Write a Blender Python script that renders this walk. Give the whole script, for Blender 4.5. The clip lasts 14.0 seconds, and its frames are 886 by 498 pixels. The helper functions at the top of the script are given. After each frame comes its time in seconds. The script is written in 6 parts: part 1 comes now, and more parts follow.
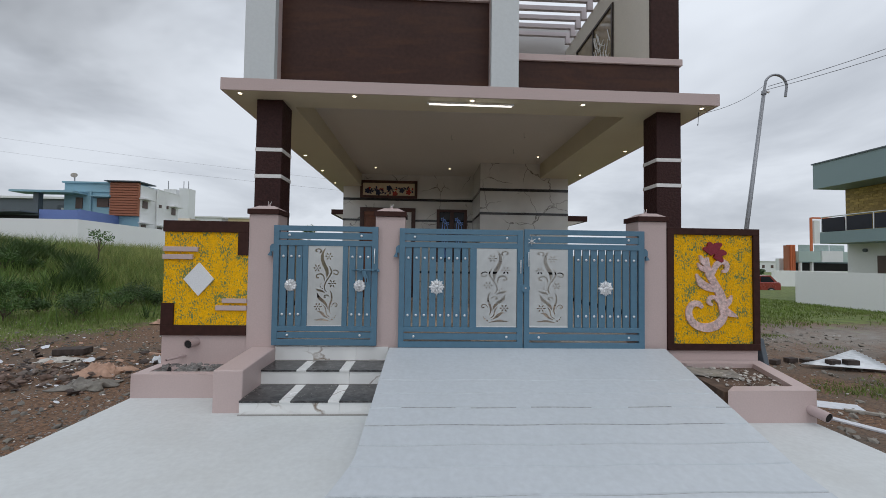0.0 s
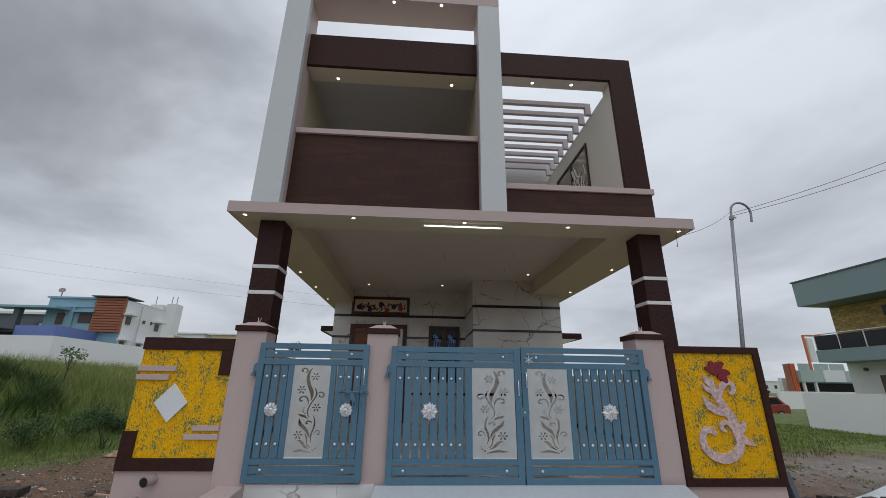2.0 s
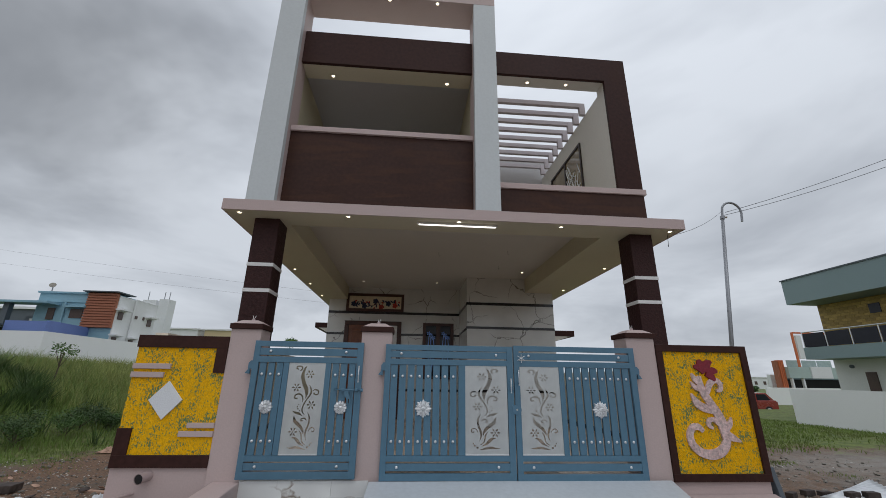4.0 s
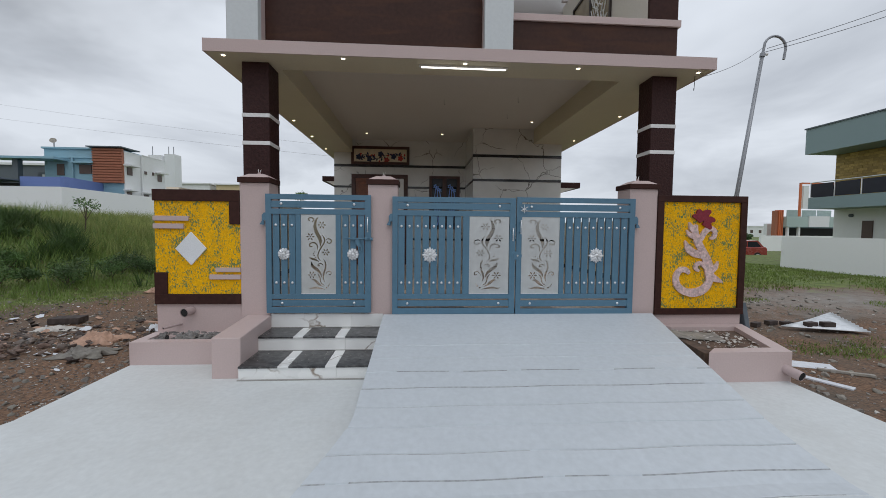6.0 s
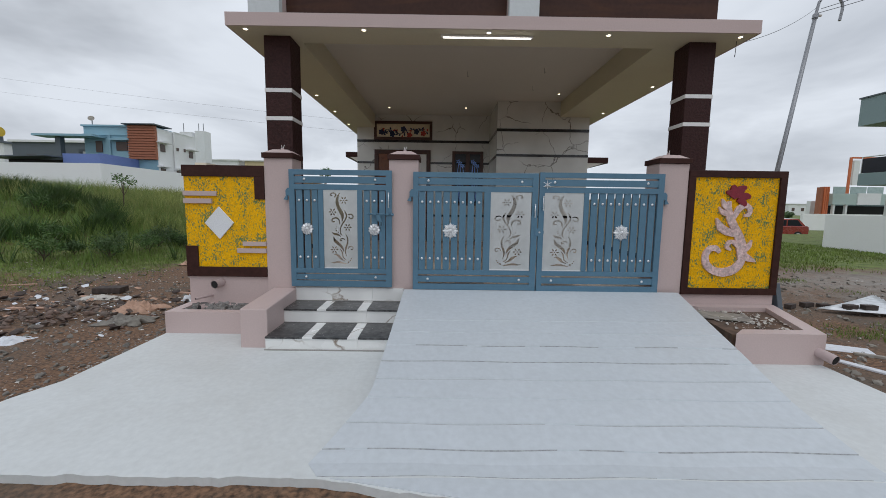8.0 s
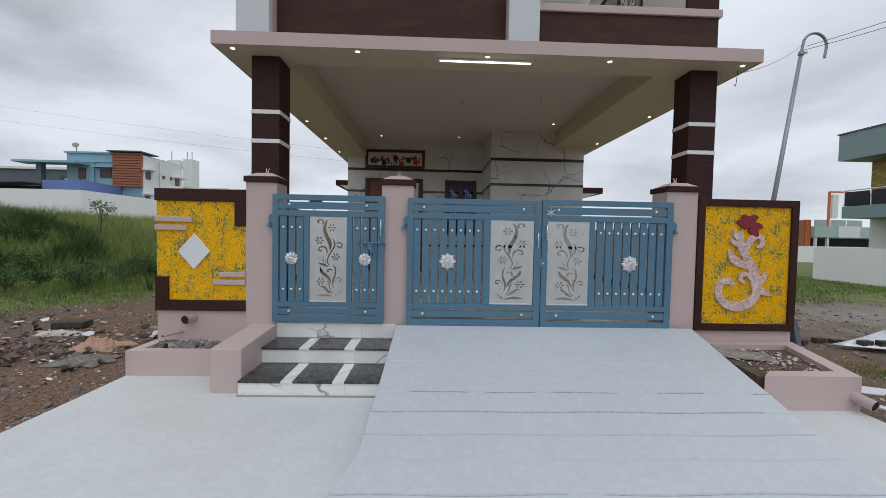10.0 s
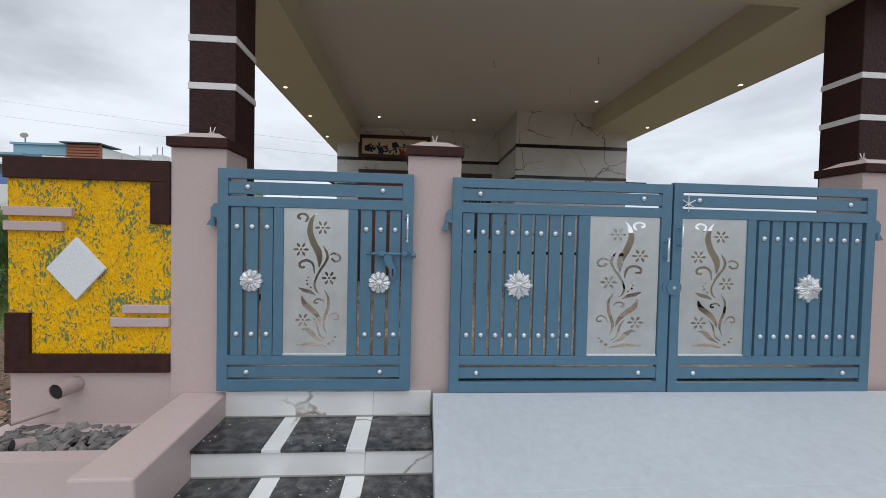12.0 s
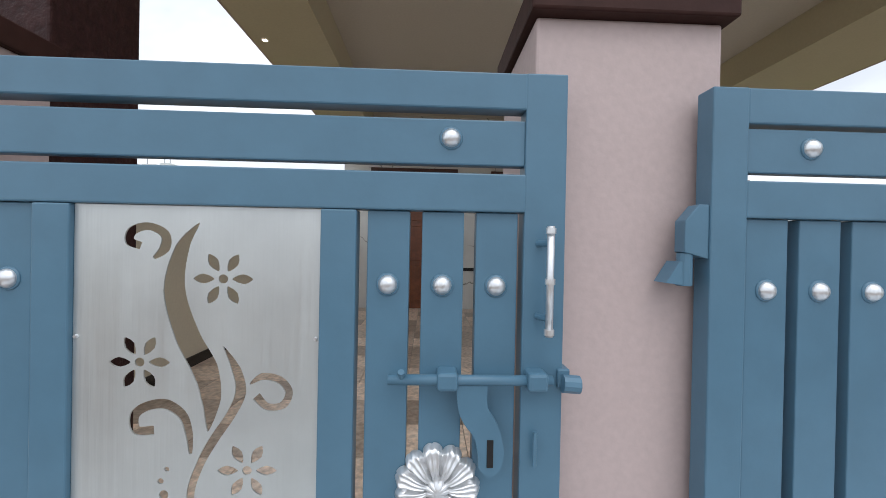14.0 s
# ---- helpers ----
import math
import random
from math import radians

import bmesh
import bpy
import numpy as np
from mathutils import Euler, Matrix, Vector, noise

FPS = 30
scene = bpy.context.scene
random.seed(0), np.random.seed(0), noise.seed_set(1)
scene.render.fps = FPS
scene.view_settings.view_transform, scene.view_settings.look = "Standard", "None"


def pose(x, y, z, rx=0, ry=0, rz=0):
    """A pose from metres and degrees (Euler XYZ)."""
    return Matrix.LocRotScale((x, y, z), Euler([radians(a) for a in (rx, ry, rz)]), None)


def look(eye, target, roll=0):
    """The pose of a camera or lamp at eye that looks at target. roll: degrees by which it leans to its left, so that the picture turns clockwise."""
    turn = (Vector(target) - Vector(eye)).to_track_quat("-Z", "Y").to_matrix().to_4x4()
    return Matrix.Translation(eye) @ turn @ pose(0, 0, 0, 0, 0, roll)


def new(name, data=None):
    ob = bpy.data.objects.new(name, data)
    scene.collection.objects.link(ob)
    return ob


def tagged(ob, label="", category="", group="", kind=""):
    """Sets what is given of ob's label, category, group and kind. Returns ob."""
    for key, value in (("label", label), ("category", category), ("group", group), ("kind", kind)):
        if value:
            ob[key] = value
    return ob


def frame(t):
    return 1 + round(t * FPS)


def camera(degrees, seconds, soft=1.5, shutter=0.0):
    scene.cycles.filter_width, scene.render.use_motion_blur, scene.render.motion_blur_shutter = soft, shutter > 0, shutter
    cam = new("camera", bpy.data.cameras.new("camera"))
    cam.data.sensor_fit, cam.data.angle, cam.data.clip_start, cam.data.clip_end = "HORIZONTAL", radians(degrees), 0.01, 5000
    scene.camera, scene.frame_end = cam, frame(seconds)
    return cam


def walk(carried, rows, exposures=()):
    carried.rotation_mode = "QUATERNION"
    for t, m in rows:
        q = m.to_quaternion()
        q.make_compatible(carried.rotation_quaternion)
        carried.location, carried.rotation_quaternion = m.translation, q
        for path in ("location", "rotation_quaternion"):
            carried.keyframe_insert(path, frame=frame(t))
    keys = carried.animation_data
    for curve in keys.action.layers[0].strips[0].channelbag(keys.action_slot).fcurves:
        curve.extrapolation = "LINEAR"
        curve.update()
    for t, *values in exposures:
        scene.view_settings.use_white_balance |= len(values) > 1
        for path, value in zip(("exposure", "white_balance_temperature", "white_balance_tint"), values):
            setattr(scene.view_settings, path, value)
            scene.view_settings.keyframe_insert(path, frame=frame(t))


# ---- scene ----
cam = camera(96.4, 14.0, soft=0.85)
METRES, EYE, TILT, LEAN, TURN = 4.7, 1.5, 0.0, 0.0, -2.6
EXPOSURES = [(0.0, 0.0), (1.0, -0.06), (2.0, -0.2), (4.5, -0.22), (5.5, -0.06), (6.5, 0.03), (9.0, 0.05), (11.5, 0.2), (12.5, 0.35), (14.0, 0.68)]
ROWS = [
    (0.0, 0.0, 0.0, 0.0, -0.03, 1.9, -0.8),
    (0.5, -0.0027, 0.0015, -0.0002, -0.3, 5.8, -0.86),
    (1.0, -0.0049, 0.0027, -0.0008, -0.66, 11.07, -0.89),
    (1.5, -0.0058, 0.003, 0.0003, -1.0, 15.8, -0.85),
    (2.0, -0.0071, 0.0032, 0.0013, -1.31, 18.63, -0.76),
    (4.5, -0.0063, -0.01, 0.0072, -2.39, 17.51, -0.58),
    (5.0, -0.0056, -0.0075, 0.0057, -2.63, 9.66, -0.52),
    (5.5, -0.0035, -0.0066, 0.0055, -2.42, 1.6, -0.54),
    (6.0, -0.0005, -0.0055, 0.0049, -1.07, -2.95, -0.55),
    (6.5, 0.0037, -0.006, 0.0048, 1.03, -4.41, -0.59),
    (7.0, 0.0071, -0.0052, 0.004, 2.41, -5.28, -0.62),
    (7.5, 0.008, -0.0038, 0.003, 2.61, -6.36, -0.68),
    (8.0, 0.0081, -0.0041, 0.003, 2.38, -6.36, -0.77),
    (8.5, 0.007, -0.0051, 0.0028, 2.12, -4.91, -0.86),
    (9.0, 0.0076, -0.0032, 0.0023, 1.84, -3.36, -0.9),
    (11.5, -0.1061, 0.3642, -0.0084, -1.07, -1.55, -1.34),
    (12.0, -0.1433, 0.4789, 0.0001, -1.40, -1.54, -1.28),
    (12.5, -0.1736, 0.5960, 0.0063, -1.07, -0.98, -1.37),
    (13.0, -0.2099, 0.7089, 0.0105, -1.11, -1.20, -1.50),
    (13.5, -0.2146, 0.8105, 0.0153, -0.04, -1.03, -1.34),
    (14.0, -0.2181, 0.9025, 0.0251, 0.51, -0.30, -1.14),
]
walk(cam, [(t, pose(0, 0, EYE, TILT, LEAN, TURN) @ pose(METRES * x, METRES * y, METRES * z, 90 + pitch, roll, yaw)) for t, x, y, z, yaw, pitch, roll in ROWS], exposures=EXPOSURES)

# ---- world, sun, exposure ----
def build_world():
    world = bpy.data.worlds.new("overcast_sky")
    scene.world = world
    world.use_nodes = True
    nt = world.node_tree
    nt.nodes.clear()
    out = nt.nodes.new("ShaderNodeOutputWorld")
    back = nt.nodes.new("ShaderNodeBackground")
    sky = nt.nodes.new("ShaderNodeTexSky")
    sky.sky_type = "NISHITA"
    sky.sun_disc = False
    sky.sun_elevation = radians(52)
    sky.sun_rotation = radians(200)
    sky.dust_density = 3.0
    co = nt.nodes.new("ShaderNodeTexCoord")
    sep = nt.nodes.new("ShaderNodeSeparateXYZ")
    nt.links.new(co.outputs["Generated"], sep.inputs[0])
    # project the directions on a cloud deck, so that clouds flatten to the horizon
    up = nt.nodes.new("ShaderNodeMath")
    up.operation = "MAXIMUM"
    up.inputs[1].default_value = 0.0
    nt.links.new(sep.outputs["Z"], up.inputs[0])
    lift = nt.nodes.new("ShaderNodeMath")
    lift.operation = "ADD"
    lift.inputs[1].default_value = 0.22
    nt.links.new(up.outputs[0], lift.inputs[0])
    div = nt.nodes.new("ShaderNodeVectorMath")
    div.operation = "DIVIDE"
    comb = nt.nodes.new("ShaderNodeCombineXYZ")
    for k in range(3):
        nt.links.new(lift.outputs[0], comb.inputs[k])
    nt.links.new(co.outputs["Generated"], div.inputs[0])
    nt.links.new(comb.outputs[0], div.inputs[1])
    shift = nt.nodes.new("ShaderNodeMapping")
    shift.inputs["Location"].default_value = CLOUD_SHIFT
    nt.links.new(div.outputs[0], shift.inputs[0])
    big = nt.nodes.new("ShaderNodeTexNoise")
    big.inputs["Scale"].default_value = 1.0
    big.inputs["Detail"].default_value = 5.0
    big.inputs["Roughness"].default_value = 0.56
    big.inputs["Distortion"].default_value = 0.35
    nt.links.new(shift.outputs[0], big.inputs["Vector"])
    ramp = nt.nodes.new("ShaderNodeValToRGB")
    ramp.color_ramp.elements[0].position = 0.36
    ramp.color_ramp.elements[0].color = (0.66, 0.71, 0.79, 1)
    ramp.color_ramp.elements[1].position = 0.60
    ramp.color_ramp.elements[1].color = (0.92, 0.98, 1.07, 1)
    nt.links.new(big.outputs["Fac"], ramp.inputs[0])
    # an overcast sky is brighter overhead than at the horizon
    grow = nt.nodes.new("ShaderNodeMapRange")
    grow.inputs["From Min"].default_value = 0.30
    grow.inputs["From Max"].default_value = 1.0
    grow.inputs["To Min"].default_value = HORIZON
    grow.inputs["To Max"].default_value = ZENITH
    nt.links.new(up.outputs[0], grow.inputs["Value"])
    cloud = nt.nodes.new("ShaderNodeVectorMath")
    cloud.operation = "SCALE"
    nt.links.new(ramp.outputs[0], cloud.inputs[0])
    nt.links.new(grow.outputs[0], cloud.inputs["Scale"])
    # one heavier cloud bank to the north-west
    wob = nt.nodes.new("ShaderNodeVectorMath")
    wob.operation = "MULTIPLY_ADD"
    wob.inputs[1].default_value = (0.55, 0.55, 0.55)
    nt.links.new(big.outputs["Color"], wob.inputs[0])
    nt.links.new(co.outputs["Generated"], wob.inputs[2])
    near = nt.nodes.new("ShaderNodeVectorMath")
    near.operation = "DISTANCE"
    near.inputs[1].default_value = (-0.66 + 0.27, 0.55 + 0.27, 0.56 + 0.27)
    nt.links.new(wob.outputs[0], near.inputs[0])
    bank = nt.nodes.new("ShaderNodeMapRange")
    bank.interpolation_type = "SMOOTHSTEP"
    bank.inputs["From Min"].default_value, bank.inputs["From Max"].default_value = 0.06, 0.46
    bank.inputs["To Min"].default_value, bank.inputs["To Max"].default_value = 0.42, 1.0
    nt.links.new(near.outputs["Value"], bank.inputs["Value"])
    heavy = nt.nodes.new("ShaderNodeVectorMath")
    heavy.operation = "SCALE"
    nt.links.new(cloud.outputs[0], heavy.inputs[0])
    nt.links.new(bank.outputs[0], heavy.inputs["Scale"])
    cloud = heavy
    thin = nt.nodes.new("ShaderNodeVectorMath")
    thin.operation = "SCALE"
    thin.inputs["Scale"].default_value = 0.05
    nt.links.new(sky.outputs[0], thin.inputs[0])
    mix = nt.nodes.new("ShaderNodeMix")
    mix.data_type = "RGBA"
    mix.inputs["Factor"].default_value = 0.9
    nt.links.new(thin.outputs[0], mix.inputs["A"])
    nt.links.new(cloud.outputs[0], mix.inputs["B"])
    nt.links.new(mix.outputs["Result"], back.inputs["Color"])
    back.inputs["Strength"].default_value = 1.0
    nt.links.new(back.outputs[0], out.inputs["Surface"])


CLOUD_SHIFT, HORIZON, ZENITH = (3.1, 1.7, 0.4), 0.84, 1.22
build_world()
sun_data = bpy.data.lights.new("sun", "SUN")
sun_data.energy, sun_data.angle, sun_data.color = 0.35, radians(30), (1.0, 0.97, 0.93)
sun = new("sun", sun_data)
sun.matrix_world = look((0, 0, 0), (-0.2, 0.6, -1.05))

# ---- materials ----


def mat(name, col, rough=0.6, metal=0.0, grain=40.0, vary=0.12, bump=0.15, stain=1.2, stained=0.1, spec=0.5, coat=0.0, tint=None, rand=0.0):
    """A surface with fine grain, wide stains and fine relief. tint: the stains' colour. rand: how much single pieces differ."""
    m = bpy.data.materials.new(name)
    m.use_nodes = True
    nt = m.node_tree
    b = nt.nodes["Principled BSDF"]
    co = nt.nodes.new("ShaderNodeTexCoord")
    fine = nt.nodes.new("ShaderNodeTexNoise")
    fine.inputs["Scale"].default_value, fine.inputs["Detail"].default_value = grain, 6
    wide = nt.nodes.new("ShaderNodeTexNoise")
    wide.inputs["Scale"].default_value, wide.inputs["Detail"].default_value, wide.inputs["Roughness"].default_value = stain, 6, 0.62
    for n in (fine, wide):
        nt.links.new(co.outputs["Object"], n.inputs["Vector"])
    lo = [c * (1 - vary) for c in col]
    hi = [min(1, c * (1 + vary)) for c in col]
    r1 = nt.nodes.new("ShaderNodeValToRGB")
    r1.color_ramp.elements[0].color, r1.color_ramp.elements[1].color = (*lo, 1), (*hi, 1)
    r1.color_ramp.elements[0].position, r1.color_ramp.elements[1].position = 0.3, 0.7
    nt.links.new(fine.outputs["Fac"], r1.inputs[0])
    r2 = nt.nodes.new("ShaderNodeMapRange")
    r2.inputs["From Min"].default_value, r2.inputs["From Max"].default_value = 0.45, 0.75
    r2.inputs["To Max"].default_value = stained
    nt.links.new(wide.outputs["Fac"], r2.inputs["Value"])
    mix = nt.nodes.new("ShaderNodeMix")
    mix.data_type = "RGBA"
    mix.inputs["B"].default_value = (*(tint or [c * 0.45 for c in col]), 1)
    nt.links.new(r2.outputs[0], mix.inputs["Factor"])
    nt.links.new(r1.outputs[0], mix.inputs["A"])
    last = mix.outputs["Result"]
    if rand:
        info = nt.nodes.new("ShaderNodeObjectInfo")
        hsv = nt.nodes.new("ShaderNodeHueSaturation")
        rr = nt.nodes.new("ShaderNodeMapRange")
        rr.inputs["To Min"].default_value, rr.inputs["To Max"].default_value = 1 - rand, 1 + rand
        nt.links.new(info.outputs["Random"], rr.inputs["Value"])
        nt.links.new(rr.outputs[0], hsv.inputs["Value"])
        nt.links.new(last, hsv.inputs["Color"])
        last = hsv.outputs[0]
    nt.links.new(last, b.inputs["Base Color"])
    rg = nt.nodes.new("ShaderNodeMapRange")
    rg.inputs["To Min"].default_value, rg.inputs["To Max"].default_value = max(0.02, rough - 0.1), min(1, rough + 0.12)
    nt.links.new(wide.outputs["Fac"], rg.inputs["Value"])
    nt.links.new(rg.outputs[0], b.inputs["Roughness"])
    b.inputs["Metallic"].default_value = metal
    b.inputs["Specular IOR Level"].default_value = spec
    b.inputs["Coat Weight"].default_value = coat
    bp = nt.nodes.new("ShaderNodeBump")
    bp.inputs["Strength"].default_value, bp.inputs["Distance"].default_value = bump, 0.01
    nt.links.new(fine.outputs["Fac"], bp.inputs["Height"])
    nt.links.new(bp.outputs[0], b.inputs["Normal"])
    return m


def glow(name, col, strength):
    m = bpy.data.materials.new(name)
    m.use_nodes = True
    b = m.node_tree.nodes["Principled BSDF"]
    b.inputs["Base Color"].default_value = (*col, 1)
    b.inputs["Emission Color"].default_value = (*col, 1)
    b.inputs["Emission Strength"].default_value = strength
    return m


def marble(name, base, vein, scale=1.1, width=0.025, rough=0.12):
    """Polished white tile with thin, branching veins."""
    m = mat(name, base, rough, grain=3.0, vary=0.05, bump=0.0, stain=0.8, stained=0.12, tint=[c * 0.8 for c in base], rand=0.05)
    nt = m.node_tree
    b = nt.nodes["Principled BSDF"]
    src = b.inputs["Base Color"].links[0].from_socket
    co = nt.nodes.new("ShaderNodeTexCoord")
    warp = nt.nodes.new("ShaderNodeTexNoise")
    warp.inputs["Scale"].default_value, warp.inputs["Detail"].default_value = 1.6, 5
    nt.links.new(co.outputs["Object"], warp.inputs["Vector"])
    add = nt.nodes.new("ShaderNodeMix")
    add.data_type = "VECTOR"
    add.inputs["Factor"].default_value = 0.32
    nt.links.new(co.outputs["Object"], add.inputs["A"])
    nt.links.new(warp.outputs["Color"], add.inputs["B"])
    vo = nt.nodes.new("ShaderNodeTexVoronoi")
    vo.feature = "DISTANCE_TO_EDGE"
    vo.inputs["Scale"].default_value = scale
    nt.links.new(add.outputs["Result"], vo.inputs["Vector"])
    edge = nt.nodes.new("ShaderNodeMapRange")
    edge.inputs["From Min"].default_value, edge.inputs["From Max"].default_value = 0.0, width
    edge.inputs["To Min"].default_value, edge.inputs["To Max"].default_value = 1.0, 0.0
    nt.links.new(vo.outputs["Distance"], edge.inputs["Value"])
    gate = nt.nodes.new("ShaderNodeMapRange")
    gate.inputs["From Min"].default_value, gate.inputs["From Max"].default_value = 0.44, 0.58
    nt.links.new(warp.outputs["Fac"], gate.inputs["Value"])
    mul = nt.nodes.new("ShaderNodeMath")
    mul.operation = "MULTIPLY"
    nt.links.new(edge.outputs[0], mul.inputs[0])
    nt.links.new(gate.outputs[0], mul.inputs[1])
    mx = nt.nodes.new("ShaderNodeMix")
    mx.data_type = "RGBA"
    mx.inputs["B"].default_value = (*vein, 1)
    nt.links.new(mul.outputs[0], mx.inputs["Factor"])
    nt.links.new(src, mx.inputs["A"])
    nt.links.new(mx.outputs["Result"], b.inputs["Base Color"])
    return m


def daubed(name):
    """Yellow paint stippled over teal, on rough plaster: short slanted dabs with ridges."""
    m = mat(name, (0.93, 0.47, 0.0), 0.5, grain=38, vary=0.16, bump=0.5, stain=7, stained=0.14, tint=(0.66, 0.36, 0.01), spec=0.2)
    nt = m.node_tree
    b = nt.nodes["Principled BSDF"]
    src = b.inputs["Base Color"].links[0].from_socket
    co = nt.nodes.new("ShaderNodeTexCoord")
    mp = nt.nodes.new("ShaderNodeMapping")
    mp.inputs["Rotation"].default_value = (0, radians(38), 0)
    mp.inputs["Scale"].default_value = (64, 44, 36)
    swirl = nt.nodes.new("ShaderNodeTexNoise")
    swirl.inputs["Scale"].default_value, swirl.inputs["Detail"].default_value = 4.0, 2
    nt.links.new(co.outputs["Object"], swirl.inputs["Vector"])
    bent = nt.nodes.new("ShaderNodeVectorMath")
    bent.operation = "MULTIPLY_ADD"
    bent.inputs[1].default_value = (0.09, 0.09, 0.09)
    nt.links.new(swirl.outputs["Color"], bent.inputs[0])
    nt.links.new(co.outputs["Object"], bent.inputs[2])
    nt.links.new(bent.outputs[0], mp.inputs[0])
    n1 = nt.nodes.new("ShaderNodeTexNoise")
    n1.inputs["Scale"].default_value, n1.inputs["Detail"].default_value, n1.inputs["Distortion"].default_value = 1.0, 2.5, 0.8
    nt.links.new(mp.outputs[0], n1.inputs["Vector"])
    n2 = nt.nodes.new("ShaderNodeTexNoise")
    n2.inputs["Scale"].default_value, n2.inputs["Detail"].default_value = 5.5, 4
    nt.links.new(co.outputs["Object"], n2.inputs["Vector"])
    sm = nt.nodes.new("ShaderNodeMath")
    sm.operation = "MULTIPLY_ADD"
    sm.inputs[1].default_value = 0.75
    nt.links.new(n2.outputs["Fac"], sm.inputs[0])
    nt.links.new(n1.outputs["Fac"], sm.inputs[2])
    mr = nt.nodes.new("ShaderNodeMapRange")
    mr.inputs["From Min"].default_value, mr.inputs["From Max"].default_value = 0.915, 1.0
    nt.links.new(sm.outputs[0], mr.inputs["Value"])
    dim = nt.nodes.new("ShaderNodeMath")
    dim.operation = "MULTIPLY"
    dim.inputs[1].default_value = 0.86
    nt.links.new(mr.outputs[0], dim.inputs[0])
    mx = nt.nodes.new("ShaderNodeMix")
    mx.data_type = "RGBA"
    mx.inputs["B"].default_value = (0.05, 0.19, 0.10, 1)
    nt.links.new(dim.outputs[0], mx.inputs["Factor"])
    nt.links.new(src, mx.inputs["A"])
    nt.links.new(mx.outputs["Result"], b.inputs["Base Color"])
    bp = nt.nodes.new("ShaderNodeBump")
    bp.inputs["Strength"].default_value, bp.inputs["Distance"].default_value = 0.8, 0.02
    nt.links.new(n1.outputs["Fac"], bp.inputs["Height"])
    nt.links.new(bp.outputs[0], b.inputs["Normal"])
    return m


MAUVE = mat("mauve_emulsion", (0.54, 0.425, 0.405), 0.55, grain=60, vary=0.04, bump=0.08, stain=0.9, stained=0.10)
BROWN = mat("dark_brown_paint", (0.044, 0.018, 0.015), 0.55, grain=18, vary=0.2, bump=0.2, stain=1.6, stained=0.3, tint=(0.075, 0.036, 0.024), spec=0.16)
BROWN_ROUGH = mat("dark_brown_rough_plaster", (0.040, 0.016, 0.015), 0.55, grain=34, vary=0.3, bump=1.0, stain=2.0, stained=0.2, tint=(0.07, 0.034, 0.03), spec=0.2)
GREYWHITE = mat("grey_white_paint", (0.62, 0.66, 0.67), 0.5, grain=30, vary=0.03, bump=0.06, stain=0.7, stained=0.08)
CREAM = mat("cream_ceiling_paint", (0.68, 0.65, 0.59), 0.6, grain=40, vary=0.03, bump=0.05, stain=0.5, stained=0.08)
SIDEWALL = mat("pale_cream_side_wall", (0.80, 0.73, 0.58), 0.6, grain=40, vary=0.03, bump=0.05, stain=0.5, stained=0.08)
OLIVE = mat("pale_olive_paint", (0.62, 0.565, 0.41), 0.55, grain=40, vary=0.03, bump=0.05, stain=0.6, stained=0.1)
WHITE = mat("white_paint", (0.80, 0.80, 0.79), 0.5, grain=30, vary=0.03, bump=0.08, stain=0.4, stained=0.12, tint=(0.55, 0.53, 0.48))
BLUE = mat("blue_grey_gate_enamel", (0.086, 0.185, 0.265), 0.34, grain=14, vary=0.06, bump=0.12, stain=2.2, stained=0.16, tint=(0.11, 0.20, 0.27))
SILVER = mat("silver_paint", (0.78, 0.79, 0.80), 0.30, metal=0.75, grain=50, vary=0.06, bump=0.1, stain=8, stained=0.1)


def brushed(name):
    """Steel sheet with faint upright brush marks and cloudy wear."""
    m = mat(name, (0.62, 0.645, 0.64), 0.36, metal=0.8, grain=7, vary=0.06, bump=0.02, stain=5, stained=0.3, tint=(0.50, 0.52, 0.53))
    nt = m.node_tree
    b = nt.nodes["Principled BSDF"]
    co = nt.nodes.new("ShaderNodeTexCoord")
    mp = nt.nodes.new("ShaderNodeMapping")
    mp.inputs["Scale"].default_value = (60, 1, 2.2)
    nt.links.new(co.outputs["Object"], mp.inputs[0])
    n1 = nt.nodes.new("ShaderNodeTexNoise")
    n1.inputs["Scale"].default_value, n1.inputs["Detail"].default_value = 1.0, 6
    nt.links.new(mp.outputs[0], n1.inputs["Vector"])
    mr = nt.nodes.new("ShaderNodeMapRange")
    mr.inputs["To Min"].default_value, mr.inputs["To Max"].default_value = 0.28, 0.55
    nt.links.new(n1.outputs["Fac"], mr.inputs["Value"])
    nt.links.new(mr.outputs[0], b.inputs["Roughness"])
    bp = nt.nodes.new("ShaderNodeBump")
    bp.inputs["Strength"].default_value, bp.inputs["Distance"].default_value = 0.12, 0.01
    nt.links.new(n1.outputs["Fac"], bp.inputs["Height"])
    nt.links.new(bp.outputs[0], b.inputs["Normal"])
    return m


STEEL = brushed("brushed_steel_sheet")
APRON = mat("pale_grey_floor_paint", (0.62, 0.642, 0.64), 0.55, grain=20, vary=0.05, bump=0.2, stain=1.8, stained=0.34, tint=(0.47, 0.47, 0.45))
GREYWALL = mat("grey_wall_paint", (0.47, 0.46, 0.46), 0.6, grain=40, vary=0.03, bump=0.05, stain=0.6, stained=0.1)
LILAC = mat("pale_lilac_paint", (0.52, 0.47, 0.49), 0.55, grain=40, vary=0.03, bump=0.05)
RAMPPAINT = mat("blue_grey_floor_paint", (0.54, 0.575, 0.605), 0.5, grain=20, vary=0.05, bump=0.18, stain=2.2, stained=0.22, tint=(0.43, 0.46, 0.47))
